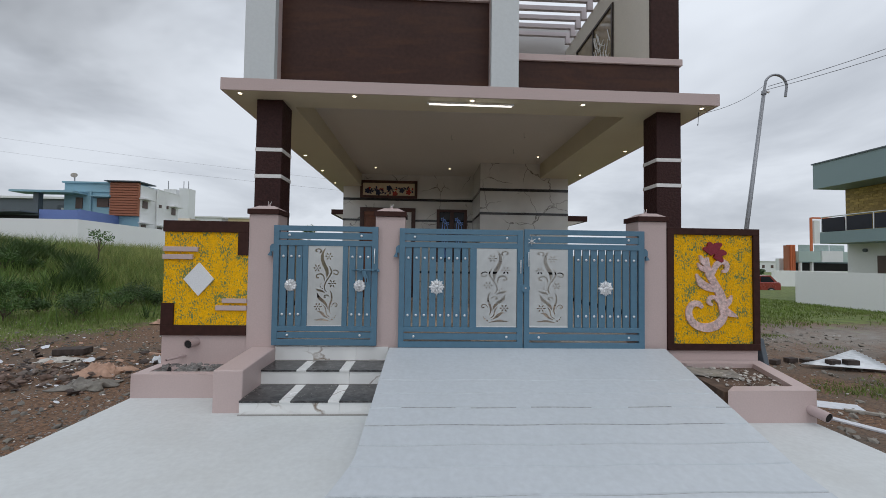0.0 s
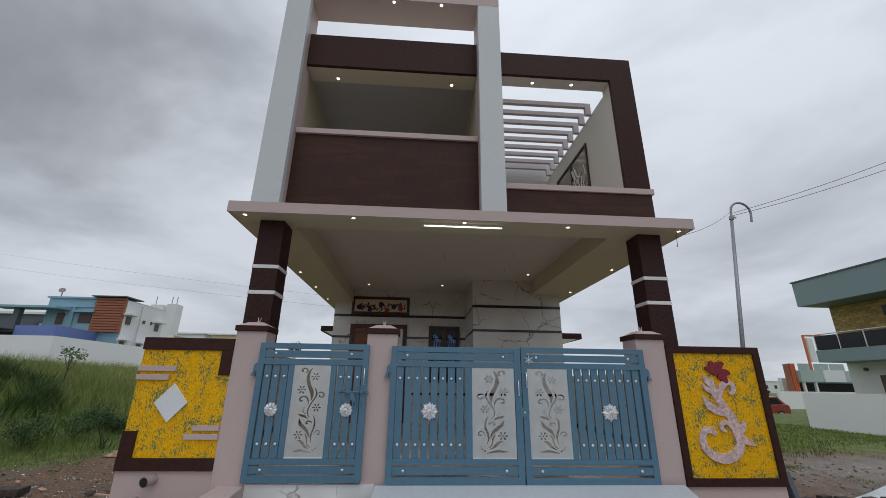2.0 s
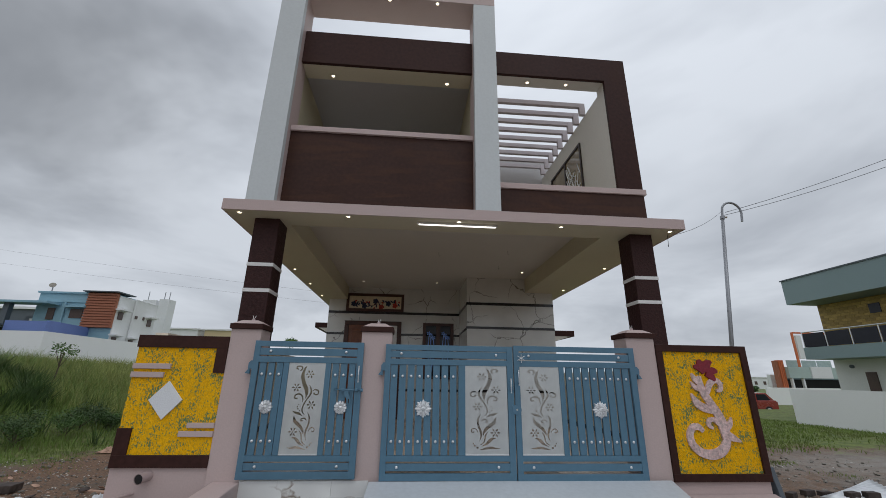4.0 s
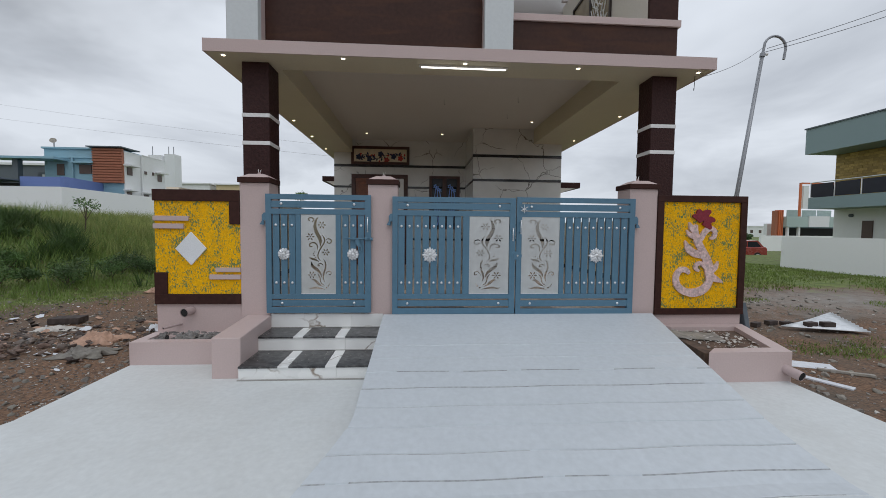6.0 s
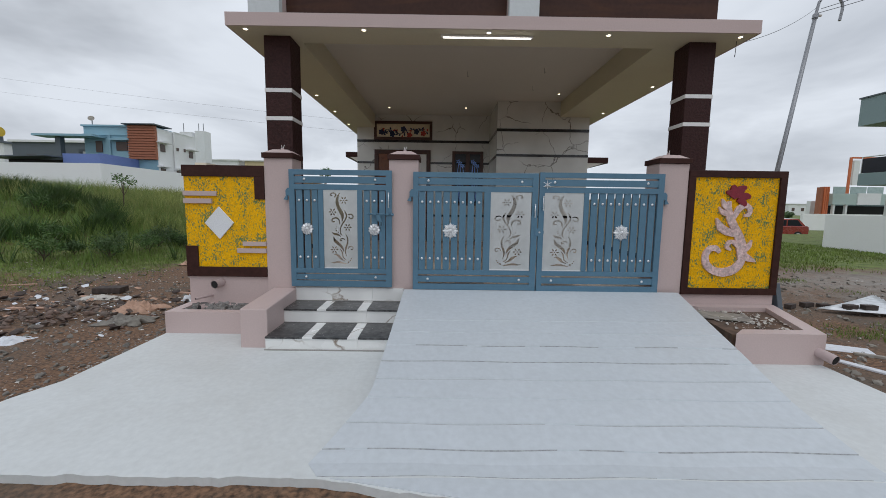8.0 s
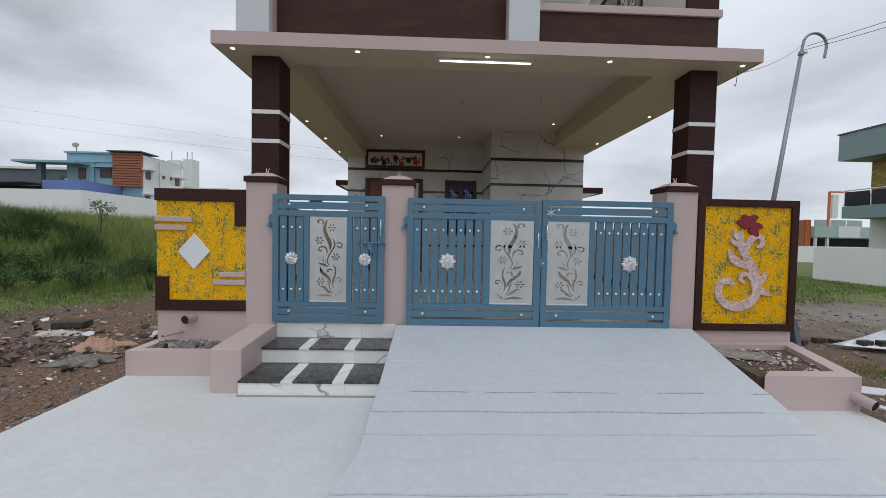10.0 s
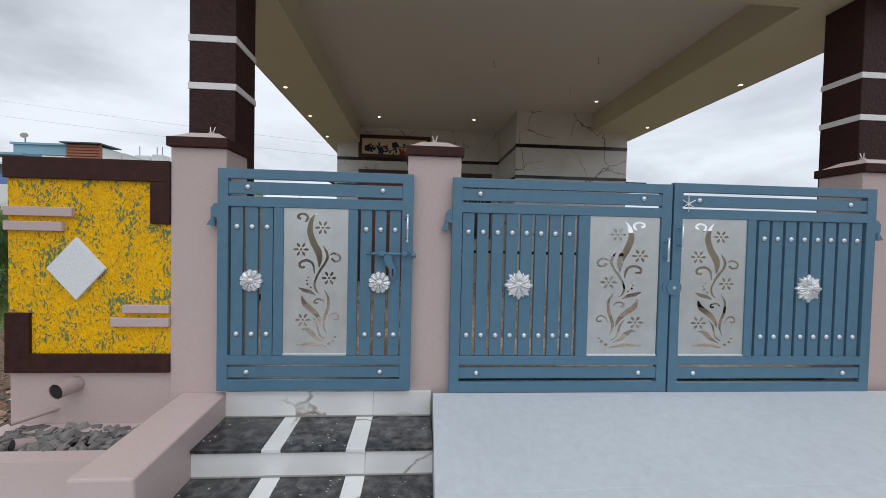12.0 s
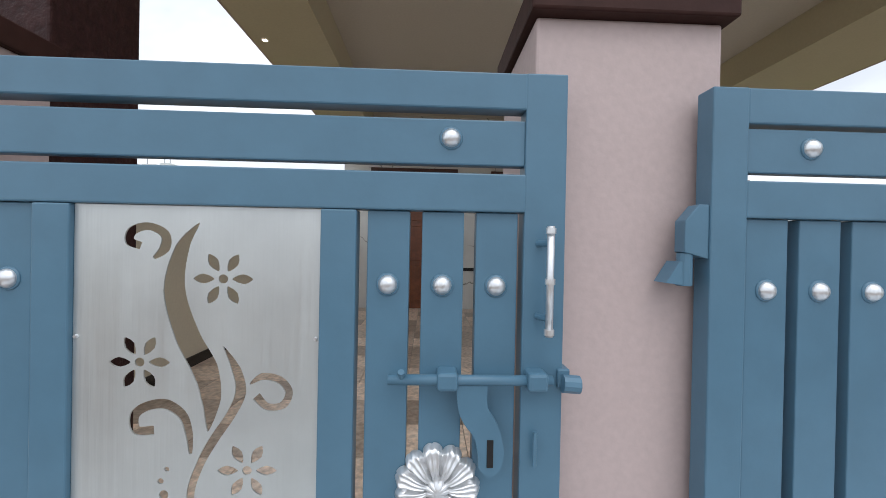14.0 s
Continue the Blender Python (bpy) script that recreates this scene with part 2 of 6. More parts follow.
YELLOW = daubed("yellow_teal_stipple")
TILE = marble("white_veined_wall_tile", (0.66, 0.66, 0.63), (0.05, 0.034, 0.02), 1.7, 0.012, 0.15)
RISER = marble("white_veined_step_tile", (0.80, 0.80, 0.78), (0.26, 0.20, 0.15), 1.5, 0.011, 0.25)
GRANITE = mat("black_granite_tile", (0.034, 0.034, 0.036), 0.3, grain=30, vary=0.7, bump=0.06, stain=13, stained=0.7, tint=(0.24, 0.235, 0.23), rand=0.2)
BLACKTILE = mat("black_tile_strip", (0.015, 0.014, 0.014), 0.2, grain=30, vary=0.1, bump=0.02)
DOORWOOD = mat("carved_teak", (0.19, 0.062, 0.026), 0.35, grain=12, vary=0.25, bump=0.2, stain=4, stained=0.4)


def wood_paint(name):
    """Dark brown paint dragged into long level grain."""
    m = mat(name, (0.050, 0.022, 0.016), 0.5, grain=18, vary=0.15, bump=0.1, stain=1.5, stained=0.2, spec=0.2)
    nt = m.node_tree
    b = nt.nodes["Principled BSDF"]
    src = b.inputs["Base Color"].links[0].from_socket
    co = nt.nodes.new("ShaderNodeTexCoord")
    mp = nt.nodes.new("ShaderNodeMapping")
    mp.inputs["Scale"].default_value = (0.8, 1, 4.5)
    nt.links.new(co.outputs["Object"], mp.inputs[0])
    n1 = nt.nodes.new("ShaderNodeTexNoise")
    n1.inputs["Scale"].default_value, n1.inputs["Detail"].default_value, n1.inputs["Distortion"].default_value = 1.6, 7, 0.6
    nt.links.new(mp.outputs[0], n1.inputs["Vector"])
    mr = nt.nodes.new("ShaderNodeMapRange")
    mr.inputs["From Min"].default_value, mr.inputs["From Max"].default_value = 0.45, 0.72
    mr.inputs["To Max"].default_value = 0.42
    nt.links.new(n1.outputs["Fac"], mr.inputs["Value"])
    mx = nt.nodes.new("ShaderNodeMix")
    mx.data_type = "RGBA"
    mx.inputs["B"].default_value = (0.105, 0.042, 0.018, 1)
    nt.links.new(mr.outputs[0], mx.inputs["Factor"])
    nt.links.new(src, mx.inputs["A"])
    nt.links.new(mx.outputs["Result"], b.inputs["Base Color"])
    return m


WOODPANEL = wood_paint("wood_grained_brown_paint")
MAROON = mat("maroon_paint", (0.22, 0.012, 0.028), 0.45, grain=40, vary=0.15, bump=0.3)
PLASTERPINK = mat("pink_marbled_relief", (0.62, 0.44, 0.42), 0.5, grain=34, vary=0.42, bump=0.6, stain=16, stained=0.5, tint=(0.72, 0.66, 0.64))
SANDWHITE = mat("white_grit_relief", (0.76, 0.78, 0.80), 0.6, grain=70, vary=0.05, bump=0.3)
PVC = mat("pvc_pipe_mauve", (0.46, 0.36, 0.35), 0.4, grain=30, vary=0.05, bump=0.05)
# near-black colour that stands in for the shade inside openings
HOLLOWSHADE = mat("painted_hollow_shade", (0.012, 0.011, 0.011), 0.8, grain=20, vary=0.2, bump=0.1)
SOIL = mat("red_brown_earth", (0.115, 0.072, 0.050), 0.95, grain=9, vary=0.45, bump=0.9, stain=0.5, stained=0.95, tint=(0.125, 0.115, 0.105))
GRIT = mat("grey_gravel", (0.20, 0.19, 0.18), 0.9, grain=20, vary=0.3, bump=0.5, rand=0.35)
GROUT = mat("grey_cement", (0.30, 0.29, 0.27), 0.8, grain=30, vary=0.1, bump=0.2)
FLOORTILE = mat("brown_buff_floor_tile", (0.52, 0.40, 0.31), 0.3, grain=22, vary=0.45, bump=0.1, stain=9, stained=0.6, tint=(0.60, 0.55, 0.48), rand=0.42)
GLASSDARK = mat("dark_glazing", (0.012, 0.014, 0.022), 0.18, grain=5, vary=0.1, bump=0.0, spec=0.3)
BLUEPRINT = mat("blue_flower_transfer", (0.22, 0.42, 1.0), 0.4, grain=20, vary=0.1, bump=0.0)
JOINTDIRT = mat("dirty_groove", (0.37, 0.38, 0.385), 0.9, grain=30, vary=0.3, bump=0.2)
LAMP = glow("warm_lamp", (1.0, 0.82, 0.55), 4.5)
TUBE = glow("tube_light", (1.0, 0.97, 0.90), 2.2)


def earth():
    """Bare earth; where the mesh says so, short grass covers it."""
    m = mat("plot_earth", (0.15, 0.083, 0.047), 0.95, grain=30, vary=0.7, bump=1.0, stain=0.9, stained=1.0, tint=(0.10, 0.085, 0.068))
    nt = m.node_tree
    b = nt.nodes["Principled BSDF"]
    src = b.inputs["Base Color"].links[0].from_socket
    at = nt.nodes.new("ShaderNodeAttribute")
    at.attribute_name = "cover"
    co = nt.nodes.new("ShaderNodeTexCoord")
    n1 = nt.nodes.new("ShaderNodeTexNoise")
    n1.inputs["Scale"].default_value, n1.inputs["Detail"].default_value = 3.5, 8
    n1.inputs["Roughness"].default_value = 0.7
    nt.links.new(co.outputs["Object"], n1.inputs["Vector"])
    sm = nt.nodes.new("ShaderNodeMath")
    sm.operation = "ADD"
    nt.links.new(at.outputs["Fac"], sm.inputs[0])
    nt.links.new(n1.outputs["Fac"], sm.inputs[1])
    mr = nt.nodes.new("ShaderNodeMapRange")
    mr.inputs["From Min"].default_value, mr.inputs["From Max"].default_value = 0.92, 1.12
    nt.links.new(sm.outputs[0], mr.inputs["Value"])
    sand = nt.nodes.new("ShaderNodeAttribute")
    sand.attribute_name = "sand"
    s2 = nt.nodes.new("ShaderNodeMath")
    s2.operation = "ADD"
    nt.links.new(sand.outputs["Fac"], s2.inputs[0])
    nt.links.new(n1.outputs["Fac"], s2.inputs[1])
    sr = nt.nodes.new("ShaderNodeMapRange")
    sr.inputs["From Min"].default_value, sr.inputs["From Max"].default_value = 0.75, 1.25
    nt.links.new(s2.outputs[0], sr.inputs["Value"])
    dry = nt.nodes.new("ShaderNodeMix")
    dry.data_type = "RGBA"
    dry.inputs["B"].default_value = (0.27, 0.25, 0.225, 1)
    nt.links.new(sr.outputs[0], dry.inputs["Factor"])
    nt.links.new(src, dry.inputs["A"])
    src = dry.outputs["Result"]
    green = nt.nodes.new("ShaderNodeValToRGB")
    green.color_ramp.elements[0].color, green.color_ramp.elements[1].color = (0.065, 0.105, 0.022, 1), (0.19, 0.22, 0.062, 1)
    green.color_ramp.elements[0].position, green.color_ramp.elements[1].position = 0.35, 0.68
    nt.links.new(n1.outputs["Fac"], green.inputs[0])
    mx = nt.nodes.new("ShaderNodeMix")
    mx.data_type = "RGBA"
    nt.links.new(mr.outputs[0], mx.inputs["Factor"])
    nt.links.new(src, mx.inputs["A"])
    nt.links.new(green.outputs[0], mx.inputs["B"])
    nt.links.new(mx.outputs["Result"], b.inputs["Base Color"])
    return m


EARTH = earth()

# ---- builders ----


def offset(ob):
    v = Vector((0, 0, 0))
    while ob:
        v += ob.location
        ob = ob.parent
    return v


def finish(name, bm, material, smooth=False):
    me = bpy.data.meshes.new(name)
    bm.normal_update()
    bm.to_mesh(me)
    bm.free()
    if smooth:
        me.shade_smooth()
    me.materials.append(material)
    return me


def part(name, bm, material, parent=None, label="", smooth=False):
    """Links bm, given in world metres, as one mesh under its parent."""
    if parent:
        bm.transform(Matrix.Translation(-offset(parent)))
    ob = new(name, finish(name, bm, material, smooth))
    ob.parent = parent
    return tagged(ob, label) if label else ob


def thing(name, at, label, category, group="", kind=""):
    ob = new(name)
    ob.empty_display_size = 0.1
    ob.location = at
    return tagged(ob, label, category, group, kind)


def structure(name, bm, material, label="", category="", smooth=False):
    return tagged(part(name, bm, material, None, label, smooth), label, category, kind="structure")


def box(x0, x1, y0, y1, z0, z1, bevel=0.0, bm=None):
    b = bmesh.new()
    bmesh.ops.create_cube(b, size=1, matrix=Matrix.LocRotScale(((x0 + x1) / 2, (y0 + y1) / 2, (z0 + z1) / 2), None, (abs(x1 - x0), abs(y1 - y0), abs(z1 - z0))))
    if bevel:
        bmesh.ops.bevel(b, geom=b.edges[:], offset=bevel, segments=2, affect="EDGES", profile=0.5)
    return join(bm, b)


def join(bm, b):
    if bm is None:
        return b
    me = bpy.data.meshes.new("tmp")
    b.to_mesh(me)
    b.free()
    bm.from_mesh(me)
    bpy.data.meshes.remove(me)
    return bm


def tube(p, q, r0, r1=None, seg=16, bm=None, caps=True):
    p, q = Vector(p), Vector(q)
    b = bmesh.new()
    m = Matrix.Translation((p + q) / 2) @ (q - p).to_track_quat("Z", "Y").to_matrix().to_4x4()
    bmesh.ops.create_cone(b, cap_ends=caps, segments=seg, radius1=r0, radius2=r0 if r1 is None else r1, depth=(q - p).length, matrix=m)
    return join(bm, b)


def prism(points, axis, a, b_, bm=None, bevel=0.0):
    """A closed outline, swept along an axis from a to b_. Outline in the other two axes, in their order."""
    b = bmesh.new()

    def at(p, v):
        return {"x": (v, p[0], p[1]), "y": (p[0], v, p[1]), "z": (p[0], p[1], v)}[axis]
    lo = [b.verts.new(at(p, a)) for p in points]
    hi = [b.verts.new(at(p, b_)) for p in points]
    n = len(points)
    b.faces.new(lo)
    b.faces.new(hi[::-1])
    for i in range(n):
        b.faces.new((lo[i], hi[i], hi[(i + 1) % n], lo[(i + 1) % n]))
    bmesh.ops.recalc_face_normals(b, faces=b.faces[:])
    if bevel:
        bmesh.ops.bevel(b, geom=b.edges[:], offset=bevel, segments=2, affect="EDGES", profile=0.5)
    return join(bm, b)


def smoothline(pts, n=8, closed=False):
    """Catmull-Rom through a few control points."""
    pts = [Vector(p) for p in pts]
    out = []
    m = len(pts)
    for i in range(m if closed else m - 1):
        if closed:
            a, b, c, d = pts[i - 1], pts[i], pts[(i + 1) % m], pts[(i + 2) % m]
        else:
            a, b, c, d = pts[max(i - 1, 0)], pts[i], pts[i + 1], pts[min(i + 2, m - 1)]
        for k in range(n):
            t = k / n
            out.append(0.5 * ((2 * b) + (c - a) * t + (2 * a - 5 * b + 4 * c - d) * t * t + (3 * b - a - 3 * c + d) * t ** 3))
    if not closed:
        out.append(pts[-1])
    return out


def blade(pts, widths, n=8):
    """A flat outline that swells and tapers along a line. Widths as full width at even steps of the line."""
    line = smoothline(pts, n)
    left, right = [], []
    for i, p in enumerate(line):
        d = (line[min(i + 1, len(line) - 1)] - line[max(i - 1, 0)]).normalized()
        u = i / (len(line) - 1) * (len(widths) - 1)
        k = min(int(u), len(widths) - 2)
        w = (widths[k] * (1 - u + k) + widths[k + 1] * (u - k)) / 2
        nrm = Vector((-d.y, d.x))
        left.append(p + nrm * w)
        right.append(p - nrm * w)
    return left + right[::-1]

# ---- house: porch, columns, upper storey ----
SLAB0, SLAB1, CEIL = 3.73, 3.885, 4.10
FLOOR = 0.44
structure("ceiling_soffit_west", box(-2.70, -1.92, 5.27, 19.9, SLAB0, SLAB0 + 0.02), OLIVE, "pale olive painted soffit of the porch slab", "soffit")
structure("ceiling_soffit_east", box(2.98, 4.045, 5.27, 19.9, SLAB0, SLAB0 + 0.02), OLIVE, "pale olive painted soffit of the porch slab", "soffit")
structure("ceiling_soffit_front", box(-1.92, 2.98, 5.27, 5.80, SLAB0, SLAB0 + 0.02), OLIVE, "pale olive painted beam soffit at the porch front", "soffit")
b = box(-2.715, 4.06, 5.25, 5.27, SLAB0 - 0.004, SLAB1)
box(-2.715, -2.70, 5.27, 19.9, SLAB0 - 0.004, SLAB1, bm=b)
box(4.045, 4.06, 5.27, 19.9, SLAB0 - 0.004, SLAB1, bm=b)
structure("trim_slab_edge", b, MAUVE, "mauve painted edge of the porch slab", "slab edge")
b = box(-1.94, -1.92, 5.80, 11.9, SLAB0 + 0.02, CEIL)
box(2.98, 3.00, 5.80, 10.2, SLAB0 + 0.02, CEIL, bm=b)
box(-1.94, 3.00, 5.78, 5.80, SLAB0 + 0.02, CEIL, bm=b)
structure("ceiling_beam_faces", b, OLIVE, "pale olive inner faces of the porch beams", "beam")
structure("ceiling_porch", box(-1.94, 3.00, 5.80, 11.86, CEIL, CEIL + 0.1), CREAM, "cream painted porch ceiling", "ceiling")
b = box(-2.69, -1.945, 5.272, 19.9, SLAB1 - 0.03, SLAB1 - 0.002)
box(3.005, 4.035, 5.272, 19.9, SLAB1 - 0.03, SLAB1 - 0.002, bm=b)
box(-1.945, 3.005, 5.272, 5.78, SLAB1 - 0.03, SLAB1 - 0.002, bm=b)
box(-2.3, 3.6, 5.80, 19.9, CEIL + 0.10, CEIL + 0.15, bm=b)
structure("roof_slab_top", b, CREAM, "plain concrete top of the porch slab", "slab")


def column(x0, x1, y0, y1):
    t = thing("porch_column", ((x0 + x1) / 2, (y0 + y1) / 2, FLOOR), "dark brown rough plastered column with white bands", "column", "columns of the porch")
    part("shaft", box(x0, x1, y0, y1, FLOOR, SLAB0, 0.008), BROWN_ROUGH, t)
    for z in (2.63, 3.00):
        part("band", box(x0 - 0.006, x1 + 0.006, y0 - 0.006, y1 + 0.006, z, z + 0.052, 0.003), WHITE, t, "white painted band")


column(-2.365, -2.01, 5.55, 5.93)
column(3.335, 3.70, 5.55, 5.90)

# house body behind the porch
structure("wall_porch_back", box(-2.45, 1.41, 11.86, 12.1, 0, CEIL), TILE, "white veined tile wall behind the porch", "wall")
structure("wall_porch_front_room", box(1.41, 3.72, 10.17, 10.4, 0, CEIL), TILE, "white veined tile wall of the front room", "wall")
structure("wall_porch_return", box(1.41, 1.63, 10.40, 11.86, 0, CEIL), TILE, "white veined tile return wall", "wall")
structure("wall_house_west", box(-2.45, -2.22, 12.1, 20, 0, SLAB1), CREAM, "cream side wall of the house", "wall")
structure("wall_house_east", box(3.49, 3.72, 10.40, 20, 0, SLAB1), CREAM, "cream side wall of the house", "wall")
structure("wall_house_rear", box(-2.45, 3.72, 20, 20.2, 0, 7), CREAM, "cream rear wall of the house", "wall")

# upper storey
def pier(x0, x1, y1, top):
    t = thing("facade_pier", ((x0 + x1) / 2, 5.4, SLAB1), "tall grey-white facade pier with mauve sides", "pier", "piers of the facade")
    part("front", box(x0, x1, 5.252, 5.36, SLAB0 + 0.10, top), GREYWHITE, t)
    part("body", box(x0 + 0.004, x1 - 0.004, 5.36, y1, SLAB1, top), MAUVE, t, "mauve painted side")


pier(-2.42, -2.03, 5.76, 8.30)
pier(0.86, 1.235, 5.76, 8.30)
structure("wall_balcony_panel", box(-2.03, 0.86, 5.50, 5.68, SLAB1, 5.20), WOODPANEL, "dark brown wood-finish balcony parapet panel", "parapet")
structure("trim_balcony_cap", box(-2.03, 0.86, 5.46, 5.72, 5.20, 5.29, 0.006), MAUVE, "mauve coping on the balcony parapet", "coping")
structure("wall_fascia_beam", box(-2.03, 0.86, 5.50, 5.56, 6.57, 7.22), BROWN, "dark brown fascia beam over the balcony", "beam")
structure("ceiling_balcony_beam", box(-2.03, 0.86, 5.56, 5.90, 6.57, 7.20), OLIVE, "pale olive soffit of the balcony beam", "beam")
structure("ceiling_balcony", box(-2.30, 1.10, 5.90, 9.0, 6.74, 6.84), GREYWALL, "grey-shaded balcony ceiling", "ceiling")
structure("roof_balcony", box(-2.30, 1.10, 5.90, 9.0, 6.842, 7.10), CREAM, "plain roof slab of the balcony", "roof")
structure("wall_balcony_west", box(-2.30, -2.10, 5.78, 9.0, 5.52, 6.74), OLIVE, "pale olive balcony side wall", "wall")
structure("wall_balcony_east", box(0.90, 1.10, 5.80, 9.0, CEIL + 0.15, 6.74), OLIVE, "pale olive wall between the balconies", "wall")
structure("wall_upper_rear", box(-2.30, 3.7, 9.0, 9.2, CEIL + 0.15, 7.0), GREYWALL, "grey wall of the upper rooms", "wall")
structure("trim_crown_beam", box(-2.42, 1.235, 5.25, 5.80, 7.86, 8.5), MAUVE, "mauve crown beam joining the two piers", "beam")

structure("wall_terrace_parapet", box(1.235, 3.645, 5.50, 5.66, SLAB1, 4.385), WOODPANEL, "dark brown low terrace parapet", "parapet")
structure("trim_terrace_cap", box(1.235, 3.68, 5.47, 5.69, 4.385, 4.48, 0.006), MAUVE, "mauve coping on the terrace parapet", "coping")
b = box(3.235, 3.645, 5.50, 5.56, 4.48, 7.09)
box(1.235, 3.235, 5.50, 5.56, 6.62, 7.09, bm=b)
structure("wall_portal_frame", b, BROWN, "dark brown portal frame round the terrace", "portal frame")
b = box(3.237, 3.64, 5.56, 5.80, 4.48, 7.085)
box(1.237, 3.237, 5.56, 5.80, 6.622, 7.085, bm=b)
structure("wall_portal_lining", b, CREAM, "pale cream inner lining of the portal frame", "lining")
structure("wall_terrace_side", box(3.24, 3.46, 5.80, 9.0, SLAB1 + 0.003, 6.52), CREAM, "pale cream terrace side wall", "wall")


def pergola():
    t = thing("pergola", (2.2, 7.4, 6.5), "pale lilac concrete pergola beams with stepped ends", "pergola")
    for i in range(9):
        y = 6.30 + i * 0.30
        b = box(1.10, 3.12, y, y + 0.07, 6.665, 6.76, 0.005)
        part("beam", b, LILAC, t)
        part("beam_end", box(3.12, 3.235, y, y + 0.07, 6.50, 6.76, 0.005), LILAC, t)


pergola()

# ---- compound wall, pillars, ramp, steps ----
WALLY = 5.05
structure("floor_porch", box(-3.05, 4.24, WALLY + 0.23, 11.86, -0.1, FLOOR - 0.012), GROUT, "cement bed of the porch floor", "floor")


def pillar(x0, x1):
    t = thing("gate_pillar", ((x0 + x1) / 2, WALLY + 0.17, 0), "mauve gate pillar with brown and mauve pyramid cap", "gate pillar", "gate pillars")
    part("shaft", box(x0, x1, WALLY, WALLY + 0.33, -0.1, 2.07, 0.006), MAUVE, t)
    part("cap_band", box(x0 - 0.016, x1 + 0.016, WALLY - 0.03, WALLY + 0.36, 2.07, 2.135, 0.005), BROWN, t, "dark brown cap band")
    b = bmesh.new()
    cx, cy = (x0 + x1) / 2, WALLY + 0.165
    m = Matrix.Translation((cx, cy, 2.160)) @ Matrix.Rotation(math.pi / 4, 4, "Z")
    bmesh.ops.create_cone(b, cap_ends=True, segments=4, radius1=0.255, radius2=0.13, depth=0.05, matrix=m)
    part("cap_top", b, MAUVE, t)
    b = tube((cx, cy, 2.18), (cx, cy, 2.215), 0.022, 0.018)
    part("conduit_stub", b, PVC, t)
    for d in (-0.006, 0.008):
        part("wire", tube((cx + d, cy, 2.21), (cx + d * 2.5, cy + 0.01, 2.255), 0.003, seg=6), WHITE, t, "short white wire end")


pillar(-2.203, -1.845)
pillar(-0.630, -0.258)
pillar(2.785, 3.165)
structure("wall_compound_west", box(-3.225, -2.203, WALLY + 0.02, WALLY + 0.22, -0.25, 1.967), MAUVE, "mauve compound wall", "wall")
structure("wall_compound_east", box(3.165, 4.405, WALLY + 0.02, WALLY + 0.22, -0.25, 1.988), MAUVE, "mauve compound wall", "wall")


structure("wall_side_west", box(-3.20, -3.05, WALLY + 0.22, 20, -0.25, 2.02), SIDEWALL, "cream inner side wall of the plot", "wall")
structure("wall_side_east", box(4.24, 4.38, WALLY + 0.22, 20, -0.25, 1.72), SIDEWALL, "cream inner side wall of the plot", "wall")
structure("baseboard_west", box(-3.05, -3.038, WALLY + 0.23, 11.86, FLOOR, FLOOR + 0.1), BLACKTILE, "dark tile skirting on the side wall", "skirting")
structure("baseboard_east", box(4.228, 4.24, WALLY + 0.23, 11.86, FLOOR, FLOOR + 0.1), BLACKTILE, "dark tile skirting on the side wall", "skirting")


def ramp():
    """A sloping drive with shallow cross grooves; its toe flares out to the west and runs out level on the apron."""
    grooves = [4.141, 3.867, 3.614, 3.346, 3.089, 2.847, 2.576, 2.339, 2.108]
    ys = [4.99, 4.6]
    for g in grooves:
        ys += [g + 0.12, g + 0.009, g + 0.005, g - 0.005, g - 0.009]
    ys += [2.05, 1.95, 1.85, 1.75, 1.65]
    b = bmesh.new()
    rows = []
    for y in ys:
        z = max(-0.052, -0.05 + 0.1745 * (y - 2.25))
        z -= 0.007 if min(abs(y - g) for g in grooves) < 0.006 else 0
        left = -0.43 - 0.03 * (4.9 - y) - 0.36 * max(0.0, 2.92 - y) ** 1.12
        if y < 2.12:
            left = -0.68 + (2.12 - y) / 0.2
        right = 2.74 + 0.17 * max(-0.1, y - 2.86)
        n = 48
        rows.append([b.verts.new((left + (right - left) * i / n, y + 0.008 * math.sin(i * 0.38 + y * 5) * (y < 4.7), z)) for i in range(n + 1)])
    for r0, r1 in zip(rows, rows[1:]):
        for i in range(len(r0) - 1):
            f = b.faces.new((r0[i], r0[i + 1], r1[i + 1], r1[i]))
            y = (r0[24].co.y + r1[24].co.y) / 2
            worn = noise.noise((i * 0.16, y * 9.0, 3)) > -0.32 + 0.25 * (y > 3.4)
            f.material_index = 1 if worn and abs(r0[24].co.y - r1[24].co.y) < 0.0125 and min(abs((r0[0].co.y + r1[0].co.y) / 2 - g) for g in grooves) < 0.006 else 0
    for k in (0, -1):
        foot = [b.verts.new((r[k].co.x, r[k].co.y, -0.10)) for r in rows]
        for i in range(len(rows) - 1):
            b.faces.new((rows[i][k], rows[i + 1][k], foot[i + 1], foot[i]))
    bmesh.ops.recalc_face_normals(b, faces=b.faces[:])
    return b


structure("ramp", ramp(), RAMPPAINT, "pale grey painted ramp with cross grooves", "ramp").data.materials.append(JOINTDIRT)


